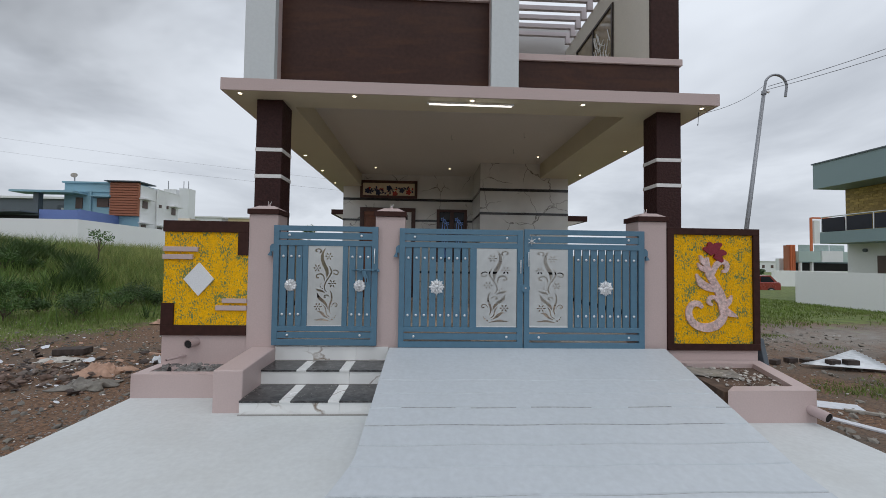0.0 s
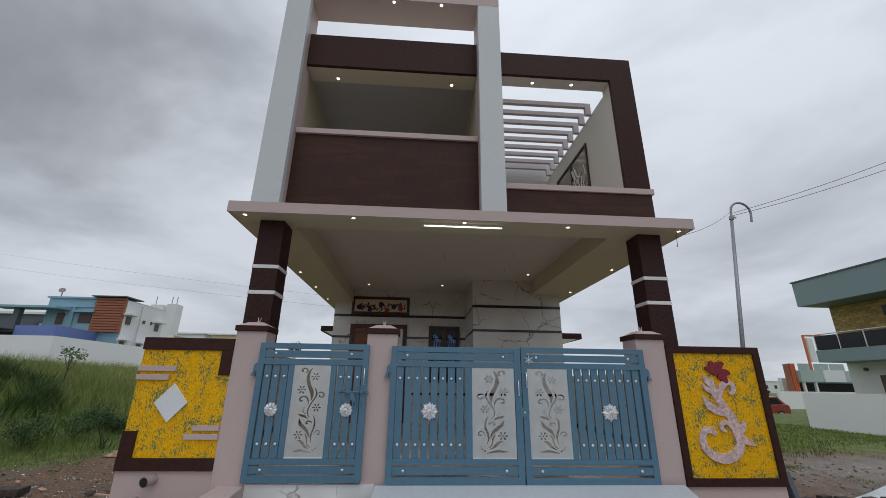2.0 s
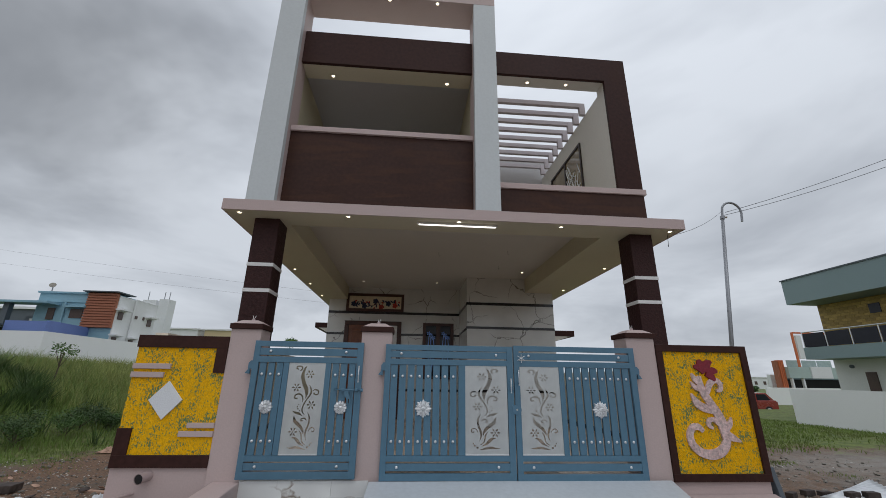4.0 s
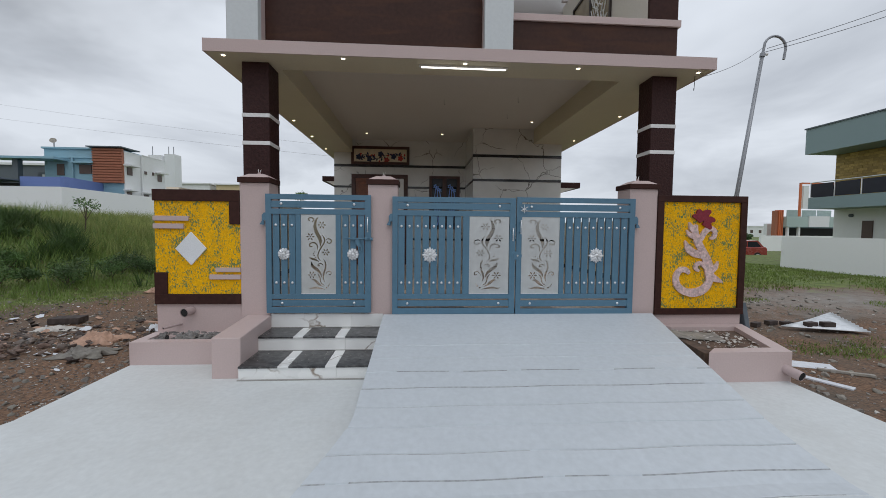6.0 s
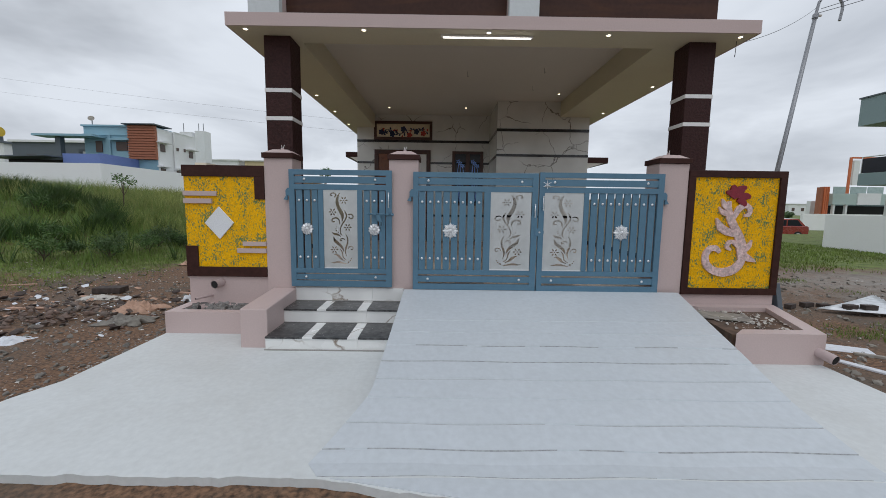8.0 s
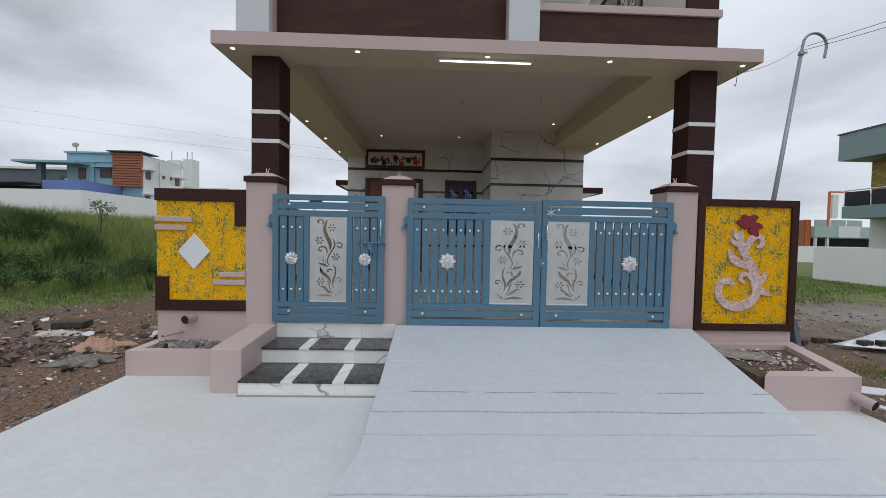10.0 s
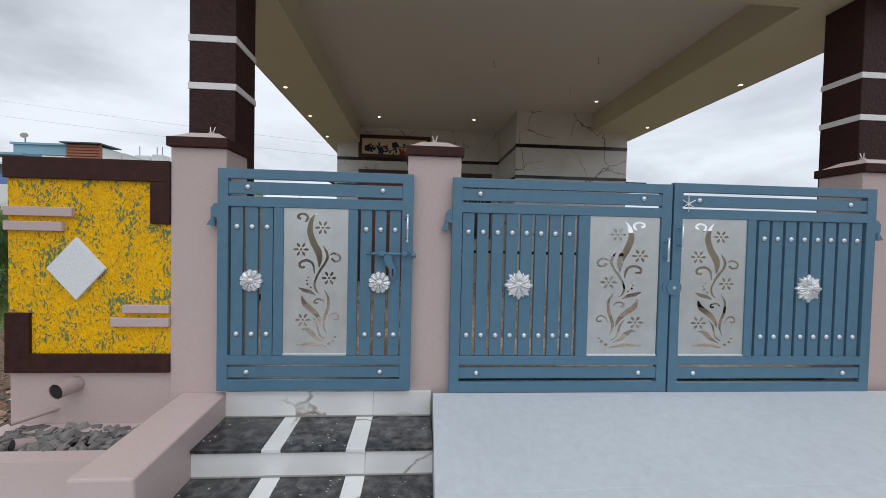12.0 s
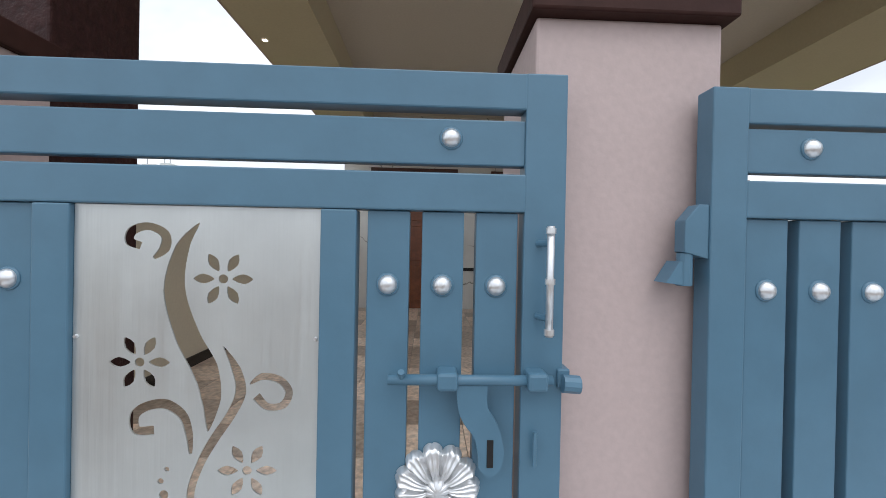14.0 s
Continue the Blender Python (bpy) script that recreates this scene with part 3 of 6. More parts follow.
def apron():
    """A level slab whose broken front edge runs back towards the east."""
    pts = []
    for i in range(150):
        x = -3.5 + 7.4 * i / 149
        ragged = 0.03 * noise.noise((x * 1.7, 0, 3)) + 0.03 * noise.noise((x * 6, 2, 3)) + 0.012 * noise.noise((x * 21, 5, 3))
        pts.append((x, 2.10 - 0.2 * max(0, x + 0.7) + ragged))
    pts += [(3.90, 3.2), (3.97, 4.9), (-3.24, 4.9), (-3.245, 3.3), (-3.36, 3.0), (-3.47, 2.5)]
    return prism(pts, "z", -0.16, -0.056)


structure("pavement_apron", apron(), APRON, "pale grey painted concrete apron", "pavement")


def steps():
    t = thing("entrance_steps", (-1.14, 4.6, -0.06), "two tiled steps with black treads and white risers", "steps")
    x0, x1 = -1.83, -0.44
    part("core", box(x0, x1, 4.11, 5.045, -0.10, 0.07), RISER, t)
    part("core", box(x0, x1, 4.632, 5.045, 0.07, 0.237), RISER, t)
    seam = -0.84
    for y, z0, z1 in ((4.09, -0.08, 0.070), (4.612, 0.092, 0.236), (5.026, 0.258, 0.428)):
        for a, c in ((x0, seam - 0.001), (seam + 0.001, x1)):
            part("riser_tile", box(a, c, y, y + 0.02, z0, z1, 0.002), RISER, t)
    for y0, y1, z in ((4.076, 4.612, 0.091), (4.598, 5.026, 0.257)):
        cuts = [x0, -1.434, -1.324, -0.952, -0.838, x1]
        for k in range(5):
            part("tread_tile", box(cuts[k] + 0.001, cuts[k + 1] - 0.001, y0, y1, z - 0.02, z, 0.002), RISER if k % 2 else GRANITE, t, "white strip" if k % 2 else "")
    part("sill", box(-1.843, -0.632, 5.047, 5.3, 0.41, 0.431, 0.003), RISER, t)
    part("joint_bead", box(x0, x1, 5.014, 5.027, 0.257, 0.265, 0.002), GROUT, t, "grey cement smear")
    part("joint_bead", box(x0, x1, 4.601, 4.613, 0.091, 0.098, 0.002), GROUT, t)
    part("joint_bead", box(x0 - 0.01, x1, 4.07, 4.091, -0.058, -0.046, 0.004), GROUT, t)


steps()
structure("wall_step_cheek", prism([(4.15, -0.15), (WALLY, -0.15), (WALLY, 0.42), (4.15, 0.372)], "x", -2.125, -1.83, bevel=0.012), MAUVE, "mauve cheek wall beside the steps", "cheek wall")


def planter(name, outline, z1, fill, t_wall, label):
    t = thing(name, (outline[0][0], outline[0][1], 0), label, "planter")
    cx = sum(p[0] for p in outline) / len(outline)
    cy = sum(p[1] for p in outline) / len(outline)
    n = len(outline)
    inner = []
    for i in range(n):
        p0, p1, p2 = (Vector(outline[(i + k) % n]) for k in (-1, 0, 1))
        d0, d1 = (p1 - p0).normalized(), (p2 - p1).normalized()
        n0, n1 = Vector((-d0.y, d0.x)), Vector((-d1.y, d1.x))
        inner.append(p1 + (n0 + n1) * (t_wall / (1 + n0.dot(n1))))
    for i in range(3 if outline[0][0] > 0 else n):
        j = (i + 1) % n
        part("side", prism([outline[i], outline[j], inner[j], inner[i]], "z", -0.12, z1), MAUVE, t)
    part("fill", prism([(x - (0.1 if x < 3.45 and x > 0 else 0), y) for x, y in inner], "z", -0.1, fill), SOIL, t, "earth fill")
    return t


planter("planter", [(-3.245, 4.60), (-2.127, 4.60), (-2.127, 5.068), (-3.245, 5.068)], 0.205, 0.14, 0.12, "low mauve planter bed filled with gravel")
planter("planter", [(3.03, 3.845), (3.95, 3.845), (4.42, 5.06), (3.20, 5.06)], 0.262, 0.205, 0.15, "low mauve planter bed filled with brown earth")


# ground
def height(x, y):
    left = max(0.0, min(1.0, (-x - 7.5 + 0.1 * y) / 9)) * max(0.0, min(1.0, (y - 4) / 8))
    h = -0.11 + 1.75 * left * left * (3 - 2 * left)
    near = max(0, min(1, (abs(x - 0.3) - 3.2) / 2.5))
    h += 0.05 * near * noise.noise((x * 0.8, y * 0.8, 0)) + 0.025 * near * noise.noise((x * 3, y * 3, 5))
    return h


def turf(x, y):
    """How much of the earth short grass covers."""
    east = max(0.0, min(1.0, (y + 0.25 * x - 11.5) / 3)) * (x > 3)
    patch = 0.42 * (x > 4.5 and y > 3) * max(0, noise.noise((x * 0.6, y * 0.6, 21)) + 0.15)
    west = max(0.0, min(1.0, (-x - 5.6 + 0.4 * (y - 8)) / 2.5)) * max(0.0, min(1.0, (y - 6.3) / 2.2)) * (x < 0)
    far = 1.0 if y > 24 or abs(x) > 30 else 0.0
    return 0.62 * max(east, west, far) + patch


def ground():
    def steps_of(a, inner, far):
        s = [a + inner * i for i in range(-60, 61)]
        d = inner
        while s[-1] < far:
            d *= 1.35
            s.append(s[-1] + d)
            s.insert(0, s[0] - d)
        return s
    xs, ys = steps_of(0, 0.3, 900), steps_of(6, 0.3, 900)
    verts = [(x, y, height(x, y)) for y in ys for x in xs]
    w = len(xs)
    faces = [(j * w + i, j * w + i + 1, (j + 1) * w + i + 1, (j + 1) * w + i) for j in range(len(ys) - 1) for i in range(w - 1)]
    me = bpy.data.meshes.new("ground")
    me.from_pydata(verts, [], faces)
    me.shade_smooth()
    me.materials.append(EARTH)
    cover = me.attributes.new("cover", "FLOAT", "POINT")
    cover.data.foreach_set("value", [turf(v[0], v[1]) for v in verts])
    sand = me.attributes.new("sand", "FLOAT", "POINT")
    sand.data.foreach_set("value", [0.6 * math.exp(-((v[0] - 10) / 5.5) ** 2 - ((v[1] - 0.15 * v[0] - 7.3) / 2.3) ** 2) + 0.25 * math.exp(-((v[0] + 6) / 2.5) ** 2 - ((v[1] - 3.2) / 1.2) ** 2) for v in verts])
    return tagged(new("ground", me), "bare brown earth with rubble and patches of grass", "ground", kind="structure")


ground()

# ---- gates ----
GY = 4.985


def place(name, mesh, parent, at, label="", scale=None):
    """One more object on a mesh that other pieces share; the mesh is centred on its own origin."""
    ob = new(name, mesh)
    ob.parent = parent
    ob.location = Vector(at) - offset(parent)
    if scale:
        ob.scale = scale
    return tagged(ob, label) if label else ob


def dome_mesh():
    b = bmesh.new()
    bmesh.ops.create_uvsphere(b, u_segments=14, v_segments=8, radius=0.0175)
    for v in b.verts:
        v.co.y = min(v.co.y, 0.0) * 0.85
    ring = tube((0, 0.002, 0), (0, -0.003, 0), 0.0225, 0.0195, 14)
    for f in ring.faces:
        f.material_index = 1
    me = finish("stud", join(b, ring), SILVER, True)
    me.materials.append(BLUE)
    return me


def rosette_mesh(radius, pointed):
    """A cast flower: a polar relief with two rings of petals and a boss."""
    b = bmesh.new()
    k = 8 if pointed else 11
    na, nr = 20 * k, 18

    def edge(a):
        d = abs((a * k / (2 * math.pi) + 0.5) % 1 - 0.5) * 2
        if pointed:
            return max(0.66 + 0.34 * (1 - d) ** 0.9 - 0.10 * d, 0.62 + 0.26 * d ** 2.5)
        return 0.80 + 0.20 * max(0.0, 1 - d * d) ** 0.55 - 0.03 * max(0, 1 - d * 6)
    rows = []
    for j in range(nr + 1):
        u = j / nr
        row = []
        for i in range(na):
            a = 2 * math.pi * i / na
            r = radius * u * edge(a)
            petal = abs(math.cos(a * k / 2))
            h = 0.012 + 0.012 * math.sin(math.pi * min(1, u * 1.05)) * (0.35 + 0.65 * petal) + 0.0035 * math.cos(a * k * 4) * (0.3 < u < 0.93) * u * (0.25 if pointed else 0.6)
            d = abs((a * k / (2 * math.pi) + 0.5) % 1 - 0.5) * 2
            h += ((0.007 if pointed else 0.0045) * math.exp(-((d - 0.62) / 0.10) ** 2) - 0.008 * max(0, (d - 0.86) / 0.14)) * (u > 0.28)
            h += 0.004 * math.exp(-((u - 0.88) / 0.07) ** 2)
            if u < 0.26:
                h = 0.017 + 0.012 * math.sqrt(max(0, 1 - (u / 0.27) ** 2)) + (0.002 * math.cos(a * 9 + j * 2) if pointed else 0)
            if j == nr:
                h = 0.0
            row.append(b.verts.new((r * math.cos(a), -h, r * math.sin(a))))
        rows.append(row)
    for r0, r1 in zip(rows, rows[1:]):
        for i in range(na):
            b.faces.new((r0[i], r0[(i + 1) % na], r1[(i + 1) % na], r1[i]))
    bmesh.ops.remove_doubles(b, verts=b.verts[:], dist=0.00005)
    bmesh.ops.recalc_face_normals(b, faces=b.faces[:])
    return finish("rosette", b, SILVER, True)


STUD, ROSE_ROUND, ROSE_POINT = dome_mesh(), rosette_mesh(0.078, False), rosette_mesh(0.108, True)


def cutouts():
    """The flower vine that is cut out of the steel sheets, in centimetres from the sheet's upper left corner."""
    def P(*xy):
        return [((x - 478 + 0.017 * (y - 364)) / 3.86, (y - 364) / 3.86) for x, y in xy]

    def W(*w):
        return [max(0.12, v / 3.86) for v in w]
    shapes = [
        blade(P((519, 391), (512, 388), (514, 381), (524, 378), (534, 383), (534, 392), (527, 399)), W(5, 6, 6, 5, 6, 7, 2)),
        blade(P((556, 375), (545, 392), (540, 420), (548, 450), (559, 472), (563, 492), (561, 514)), W(0, 9, 14, 16, 17, 13, 0)),
        blade(P((527, 513), (516, 513), (515, 503), (523, 497), (535, 496), (545, 503), (549, 515), (550, 529)), W(6, 6, 6, 6, 7, 6, 5, 2)),
        blade(P((592, 490), (599, 497), (609, 496), (613, 487), (607, 479), (596, 477), (588, 482)), W(6, 5, 5, 5, 5, 5, 1)),
        blade(P((571, 457), (579, 472), (582, 487), (576, 502), (565, 519), (556, 536), (550, 555), (553, 570), (562, 580)), W(0, 6, 7, 6, 6, 5, 5, 5, 0)),
        blade(P((511, 565), (525, 572), (540, 576), (554, 585)), W(0, 10, 9, 0)),
        blade(P((519, 585), (525, 605), (538, 617), (552, 630), (561, 645), (565, 660)), W(2, 13, 14, 12, 8, 0)),
        blade(P((558, 604), (550, 604), (551, 597), (559, 594), (567, 596), (573, 603)), W(5, 5, 4, 5, 5, 1)),
        blade(P((574, 570), (583, 590), (583, 615), (575, 640), (572, 660), (578, 683)), W(0, 6, 7, 8, 6, 0)),
        blade(P((597, 644), (605, 646), (608, 639), (604, 632), (596, 631), (588, 637), (583, 649)), W(5, 4, 4, 4, 4, 3, 1)),
        blade(P((546, 641), (555, 655), (558, 670), (561, 684), (568, 692), (577, 698)), W(0, 6, 5, 4, 5, 0)),
        blade(P((518, 672), (530, 671), (542, 681), (553, 693), (571, 703)), W(0, 8, 13, 9, 0)),
        blade(P((502, 709), (518, 711), (535, 708), (555, 711), (580, 717)), W(0, 6, 10, 8, 0)),
    ]
    for cx, cy in P((571, 412), (518, 468), (586, 540), (521, 648)):
        for i in range(6):
            a = math.radians(60 * i)
            d = Vector((math.cos(a), math.sin(a)))
            shapes.append(blade([Vector((cx, cy)) + d * r for r in (1.5, 2.4, 3.3, 4.1, 4.9)], [0.15, 1.25, 1.75, 1.3, 0.12], 3))
        shapes.append([Vector((cx + 0.8 * math.cos(a), cy + 0.8 * math.sin(a))) for a in [k * math.pi / 6 for k in range(12)]])
    for x, y, r in ((535, 539, 1.6), (531, 547, 2.0), (533, 556, 3.0), (541, 564, 2.4), (585, 708, 4.2), (595, 700, 3.5), (600, 691, 2.6)):
        (cx, cy), = P((x, y))
        shapes.append([Vector((cx + r / 3.86 * math.cos(a), cy + r / 3.86 * math.sin(a))) for a in [k * math.pi / 6 for k in range(12)]])
    return shapes


def sheet_mesh(w, h, mirrored):
    """A steel sheet of w by h metres with the vine cut right through it."""
    data = bpy.data.curves.new("sheet", "CURVE")
    data.dimensions, data.fill_mode, data.extrude = "2D", "BOTH", 0.0015
    sx, sy = w / 40.4, h / 97.0
    outlines = [[(0, 0), (40.4, 0), (40.4, 97), (0, 97)]] + cutouts()
    for line in outlines:
        sp = data.splines.new("POLY")
        sp.points.add(len(line) - 1)
        for p, (x, y) in zip(sp.points, line):
            x = x * sx
            p.co = ((w - x) if mirrored else x, -y * sy, 0, 1)
        sp.use_cyclic_u = True
    ob = new("sheet", data)
    deps = bpy.context.evaluated_depsgraph_get()
    me = bpy.data.meshes.new_from_object(ob.evaluated_get(deps))
    bpy.data.objects.remove(ob)
    me.transform(Matrix.Rotation(math.pi / 2, 4, "X"))
    me.name = "steel_sheet"
    me.materials.clear()
    me.materials.append(STEEL)
    return me


def bar(t, name, x0, x1, z0, z1, y0=GY, y1=GY + 0.04, bevel=0.003, material=BLUE):
    return part(name, box(x0, x1, y0, y1, z0, z1, bevel), material, t)


def handle(t, x, z0, z1, y=GY):
    h = part("pull_handle", tube((x, y - 0.035, z0), (x, y - 0.035, z1), 0.0065, seg=12), SILVER, t, "knurled silver pull handle", True)
    for z in (z0 + 0.03, z1 - 0.03):
        part("stem", tube((x - 0.012, y, z), (x, y - 0.035, z), 0.006, seg=10), BLUE, h)
    for z in (z0 + 0.008, (z0 + z1) / 2, z1 - 0.008):
        part("collar", tube((x, y - 0.035, z - 0.005), (x, y - 0.035, z + 0.005), 0.0088, seg=12), SILVER, h)


def hinge(t, x, z, side):
    p = part("hinge_plate", prism([(x, z), (x + side * 0.045, z + 0.012), (x + side * 0.045, z + 0.07), (x + side * 0.02, z + 0.10), (x, z + 0.10)], "y", GY + 0.004, GY + 0.036, bevel=0.002), BLUE, t)
    part("pin", tube((x + side * 0.035, GY + 0.02, z - 0.05), (x + side * 0.035, GY + 0.02, z + 0.01), 0.014, seg=12), BLUE, p)
    part("bracket", prism([(x + side * 0.03, z - 0.05), (x + side * 0.075, z - 0.045), (x + side * 0.05, z - 0.005), (x + side * 0.03, z - 0.005)], "y", GY + 0.01, GY + 0.05), BLUE, p)


def leaf(t, x0, x1, z0, bays, zt=1.918):
    """One gate leaf. bays: ('slats', from, to, number) and ('sheet', from, to, mirrored)."""
    dz = z0 - 0.45
    bar(t, "stile", x0, x0 + 0.068, z0, zt, y1=GY + 0.045)
    bar(t, "stile", x1 - 0.075, x1, z0, zt, y1=GY + 0.045)
    a, c = x0 + 0.066, x1 - 0.073
    bar(t, "top_rail", a, c, zt - 0.066, zt - 0.001)
    bar(t, "top_slat", a, c, 1.765, 1.847, GY + 0.006, GY + 0.03)
    bar(t, "lock_rail", a, c, 1.682, 1.75)
    bar(t, "lower_rail", a, c, 0.627, 0.688)
    bar(t, "bottom_slat", a, c, 0.539 + dz * 0.5, 0.613 + dz * 0.3, GY + 0.006, GY + 0.03)
    bar(t, "bottom_rail", a, c, z0 + 0.001, z0 + 0.076)
    for x in (a + 0.125, c - 0.135):
        place("stud", STUD, t, (x, GY + 0.006, 1.812))
        place("stud", STUD, t, (x, GY + 0.006, 0.576 + dz * 0.4))
    for kind, b0, b1, n in bays:
        if kind == "slats":
            pitch = (b1 - b0 + 0.022) / n
            for i in range(n):
                s0 = b0 + i * pitch
                bar(t, "slat", s0, s0 + pitch - 0.022, 0.689, 1.681, GY + 0.010, GY + 0.040, 0.002)
                for z in (1.549, 0.832):
                    place("stud", STUD, t, (s0 + pitch / 2 - 0.011, GY + 0.010, z))
        else:
            if b0 - x0 > 0.1:
                bar(t, "mullion", b0 - (0.084 if n else 0.064), b0 - 0.001, 0.689, 1.681)
            if x1 - b1 > 0.1:
                bar(t, "mullion", b1 + 0.001, b1 + 0.064, 0.689, 1.681)
            me = sheet_mesh(b1 - b0, 0.992, n)
            place("steel_sheet", me, t, (b0, GY + 0.012, 1.681), "brushed steel sheet with a cut-out flower vine")
            part("edge_bead", box(b0, b1, GY + 0.002, GY + 0.012, 0.689, 0.702, 0.002), SILVER, t)
            for z in (1.45, 1.13, 0.85):
                for x in (b0 + 0.006, b1 - 0.006):
                    part("rivet", tube((x, GY + 0.011, z), (x, GY + 0.006, z), 0.004, 0.003, 8), SILVER, t)


def gates():
    t = thing("pedestrian_gate", (-1.243, GY + 0.02, 0.45), "closed blue-grey steel wicket gate with silver studs", "gate", "front gates")
    leaf(t, -1.872, -0.587, 0.45, [("slats", -1.788, -1.518, 3), ("sheet", -1.447, -1.023, False), ("slats", -0.941, -0.671, 3)], 1.931)
    for x in (-1.653, -0.808):
        place("rosette", ROSE_ROUND, t, (x, GY + 0.008, 1.19), "silver round-petalled rosette")
    handle(t, -0.624, 1.468, 1.657)
    hinge(t, -1.872, 1.60, -1)
    bolt = part("slide_bolt", tube((-0.897, GY - 0.018, 1.388), (-0.611, GY - 0.018, 1.388), 0.0095, seg=12), BLUE, t, "blue painted slide bolt", True)
    for x in (-0.795, -0.639):
        part("keeper", box(x - 0.018, x + 0.018, GY - 0.034, GY + 0.012, 1.372, 1.404, 0.006), BLUE, bolt)
    part("nub", tube((-0.874, GY - 0.018, 1.388), (-0.874, GY - 0.03, 1.405), 0.006, seg=8), BLUE, bolt)
    hasp = blade([(-0.752, 1.380), (-0.748, 1.335), (-0.726, 1.300), (-0.717, 1.263), (-0.719, 1.236), (-0.720, 1.222)], [0.055, 0.05, 0.046, 0.046, 0.040, 0.008], 5)
    part("hasp_arm", prism(hasp, "y", GY - 0.022, GY - 0.016), BLUE, bolt)
    # no slot is cut: a near-black plate paints its shade
    part("hasp_slot", box(-0.724, -0.713, GY - 0.0235, GY - 0.0222, 1.238, 1.286, 0.0004), HOLLOWSHADE, bolt)
    part("pillar_keeper", tube((-0.592, GY - 0.014, 1.382), (-0.562, GY - 0.014, 1.380), 0.016, seg=12), BLUE, bolt)
    part("keeper_arm", box(-0.598, -0.576, GY - 0.008, WALLY + 0.01, 1.37, 1.405, 0.003), BLUE, bolt)
    part("staple", tube((-0.638, GY - 0.012, 1.235), (-0.638, GY - 0.012, 1.295), 0.004, seg=8), BLUE, t)

    t = thing("driveway_gate", (0.45, GY + 0.02, 0.43), "closed blue-grey steel gate leaf with cut-out steel sheet", "gate", "front gates")
    leaf(t, -0.320, 1.250, 0.43, [("slats", -0.246, 0.550, 8), ("sheet", 0.657, 1.168, True)], 1.920)
    place("rosette", ROSE_POINT, t, (0.154, GY + 0.008, 1.186), "silver pointed rosette")
    handle(t, 1.212, 1.37, 1.54)
    hinge(t, -0.320, 1.605, -1)
    part("lock_plate", tube((1.252, GY - 0.004, 1.185), (1.252, GY + 0.002, 1.185), 0.055, seg=24), BLUE, t)
    # near-black disc on the plate, painted as the shaded keyhole
    part("lock_hole", tube((1.256, GY - 0.0055, 1.185), (1.256, GY - 0.0042, 1.185), 0.013, seg=16), HOLLOWSHADE, t)
    t = thing("driveway_gate", (2.07, GY + 0.02, 0.42), "closed blue-grey steel gate leaf with silver star", "gate", "front gates")
    leaf(t, 1.264, 2.832, 0.42, [("sheet", 1.335, 1.830, False), ("slats", 1.922, 2.735, 8)], 1.934)
    place("rosette", ROSE_POINT, t, (2.320, GY + 0.008, 1.19), "silver pointed rosette")
    handle(t, 1.312, 1.46, 1.64)
    hinge(t, 2.832, 1.605, 1)
    part("lock_plate", tube((1.280, GY - 0.010, 1.185), (1.280, GY - 0.0045, 1.185), 0.055, seg=24), BLUE, t)
    part("lock_hole", tube((1.280, GY - 0.0115, 1.185), (1.280, GY - 0.0102, 1.185), 0.012, seg=16), SILVER, t)
    star = part("star", tube((1.352, GY + 0.002, 1.782), (1.352, GY - 0.03, 1.782), 0.011, seg=12), SILVER, t, "six-armed silver star knob")
    for i in range(6):
        a = math.radians(30 + 60 * i)
        part("arm", tube((1.352, GY - 0.025, 1.782), (1.352 + 0.055 * math.cos(a), GY - 0.028, 1.782 + 0.055 * math.sin(a)), 0.005, 0.0035, 8), SILVER, star)


gates()

# ---- painted wall panels ----


def west_panel():
    t = thing("wall_mural", (-2.7, WALLY, 0.56), "yellow stippled wall panel with white diamond and mauve bars", "wall panel")
    y = WALLY + 0.02
    part("ground", box(-3.223, -2.203, y - 0.012, y + 0.004, 0.56, 1.963), YELLOW, t)
    part("border", box(-3.235, -2.203, y - 0.035, y - 0.011, 1.832, 1.972, 0.004), BROWN, t, "dark brown border")
    part("border", box(-2.327, -2.203, y - 0.0345, y - 0.011, 1.552, 1.832, 0.003), BROWN, t)
    part("border", box(-3.232, -2.203, y - 0.035, y - 0.011, 0.556, 0.682, 0.004), BROWN, t)
    part("border", box(-3.230, -3.080, y - 0.0345, y - 0.011, 0.682, 0.952, 0.003), BROWN, t)
    for x0, x1, z0, z1 in ((-3.23, -2.81, 1.588, 1.648), (-3.23, -2.87, 1.492, 1.553), (-2.50, -2.203, 0.957, 1.012), (-2.575, -2.203, 0.866, 0.925)):
        part("bar", box(x0, x1, y - 0.04, y - 0.011, z0, z1, 0.004), MAUVE, t, "mauve bar")
    part("diamond", prism([(-2.79, 1.455), (-2.607, 1.25), (-2.79, 1.04), (-2.975, 1.247)], "y", y - 0.034, y - 0.011, bevel=0.004), SANDWHITE, t, "white gritty diamond")


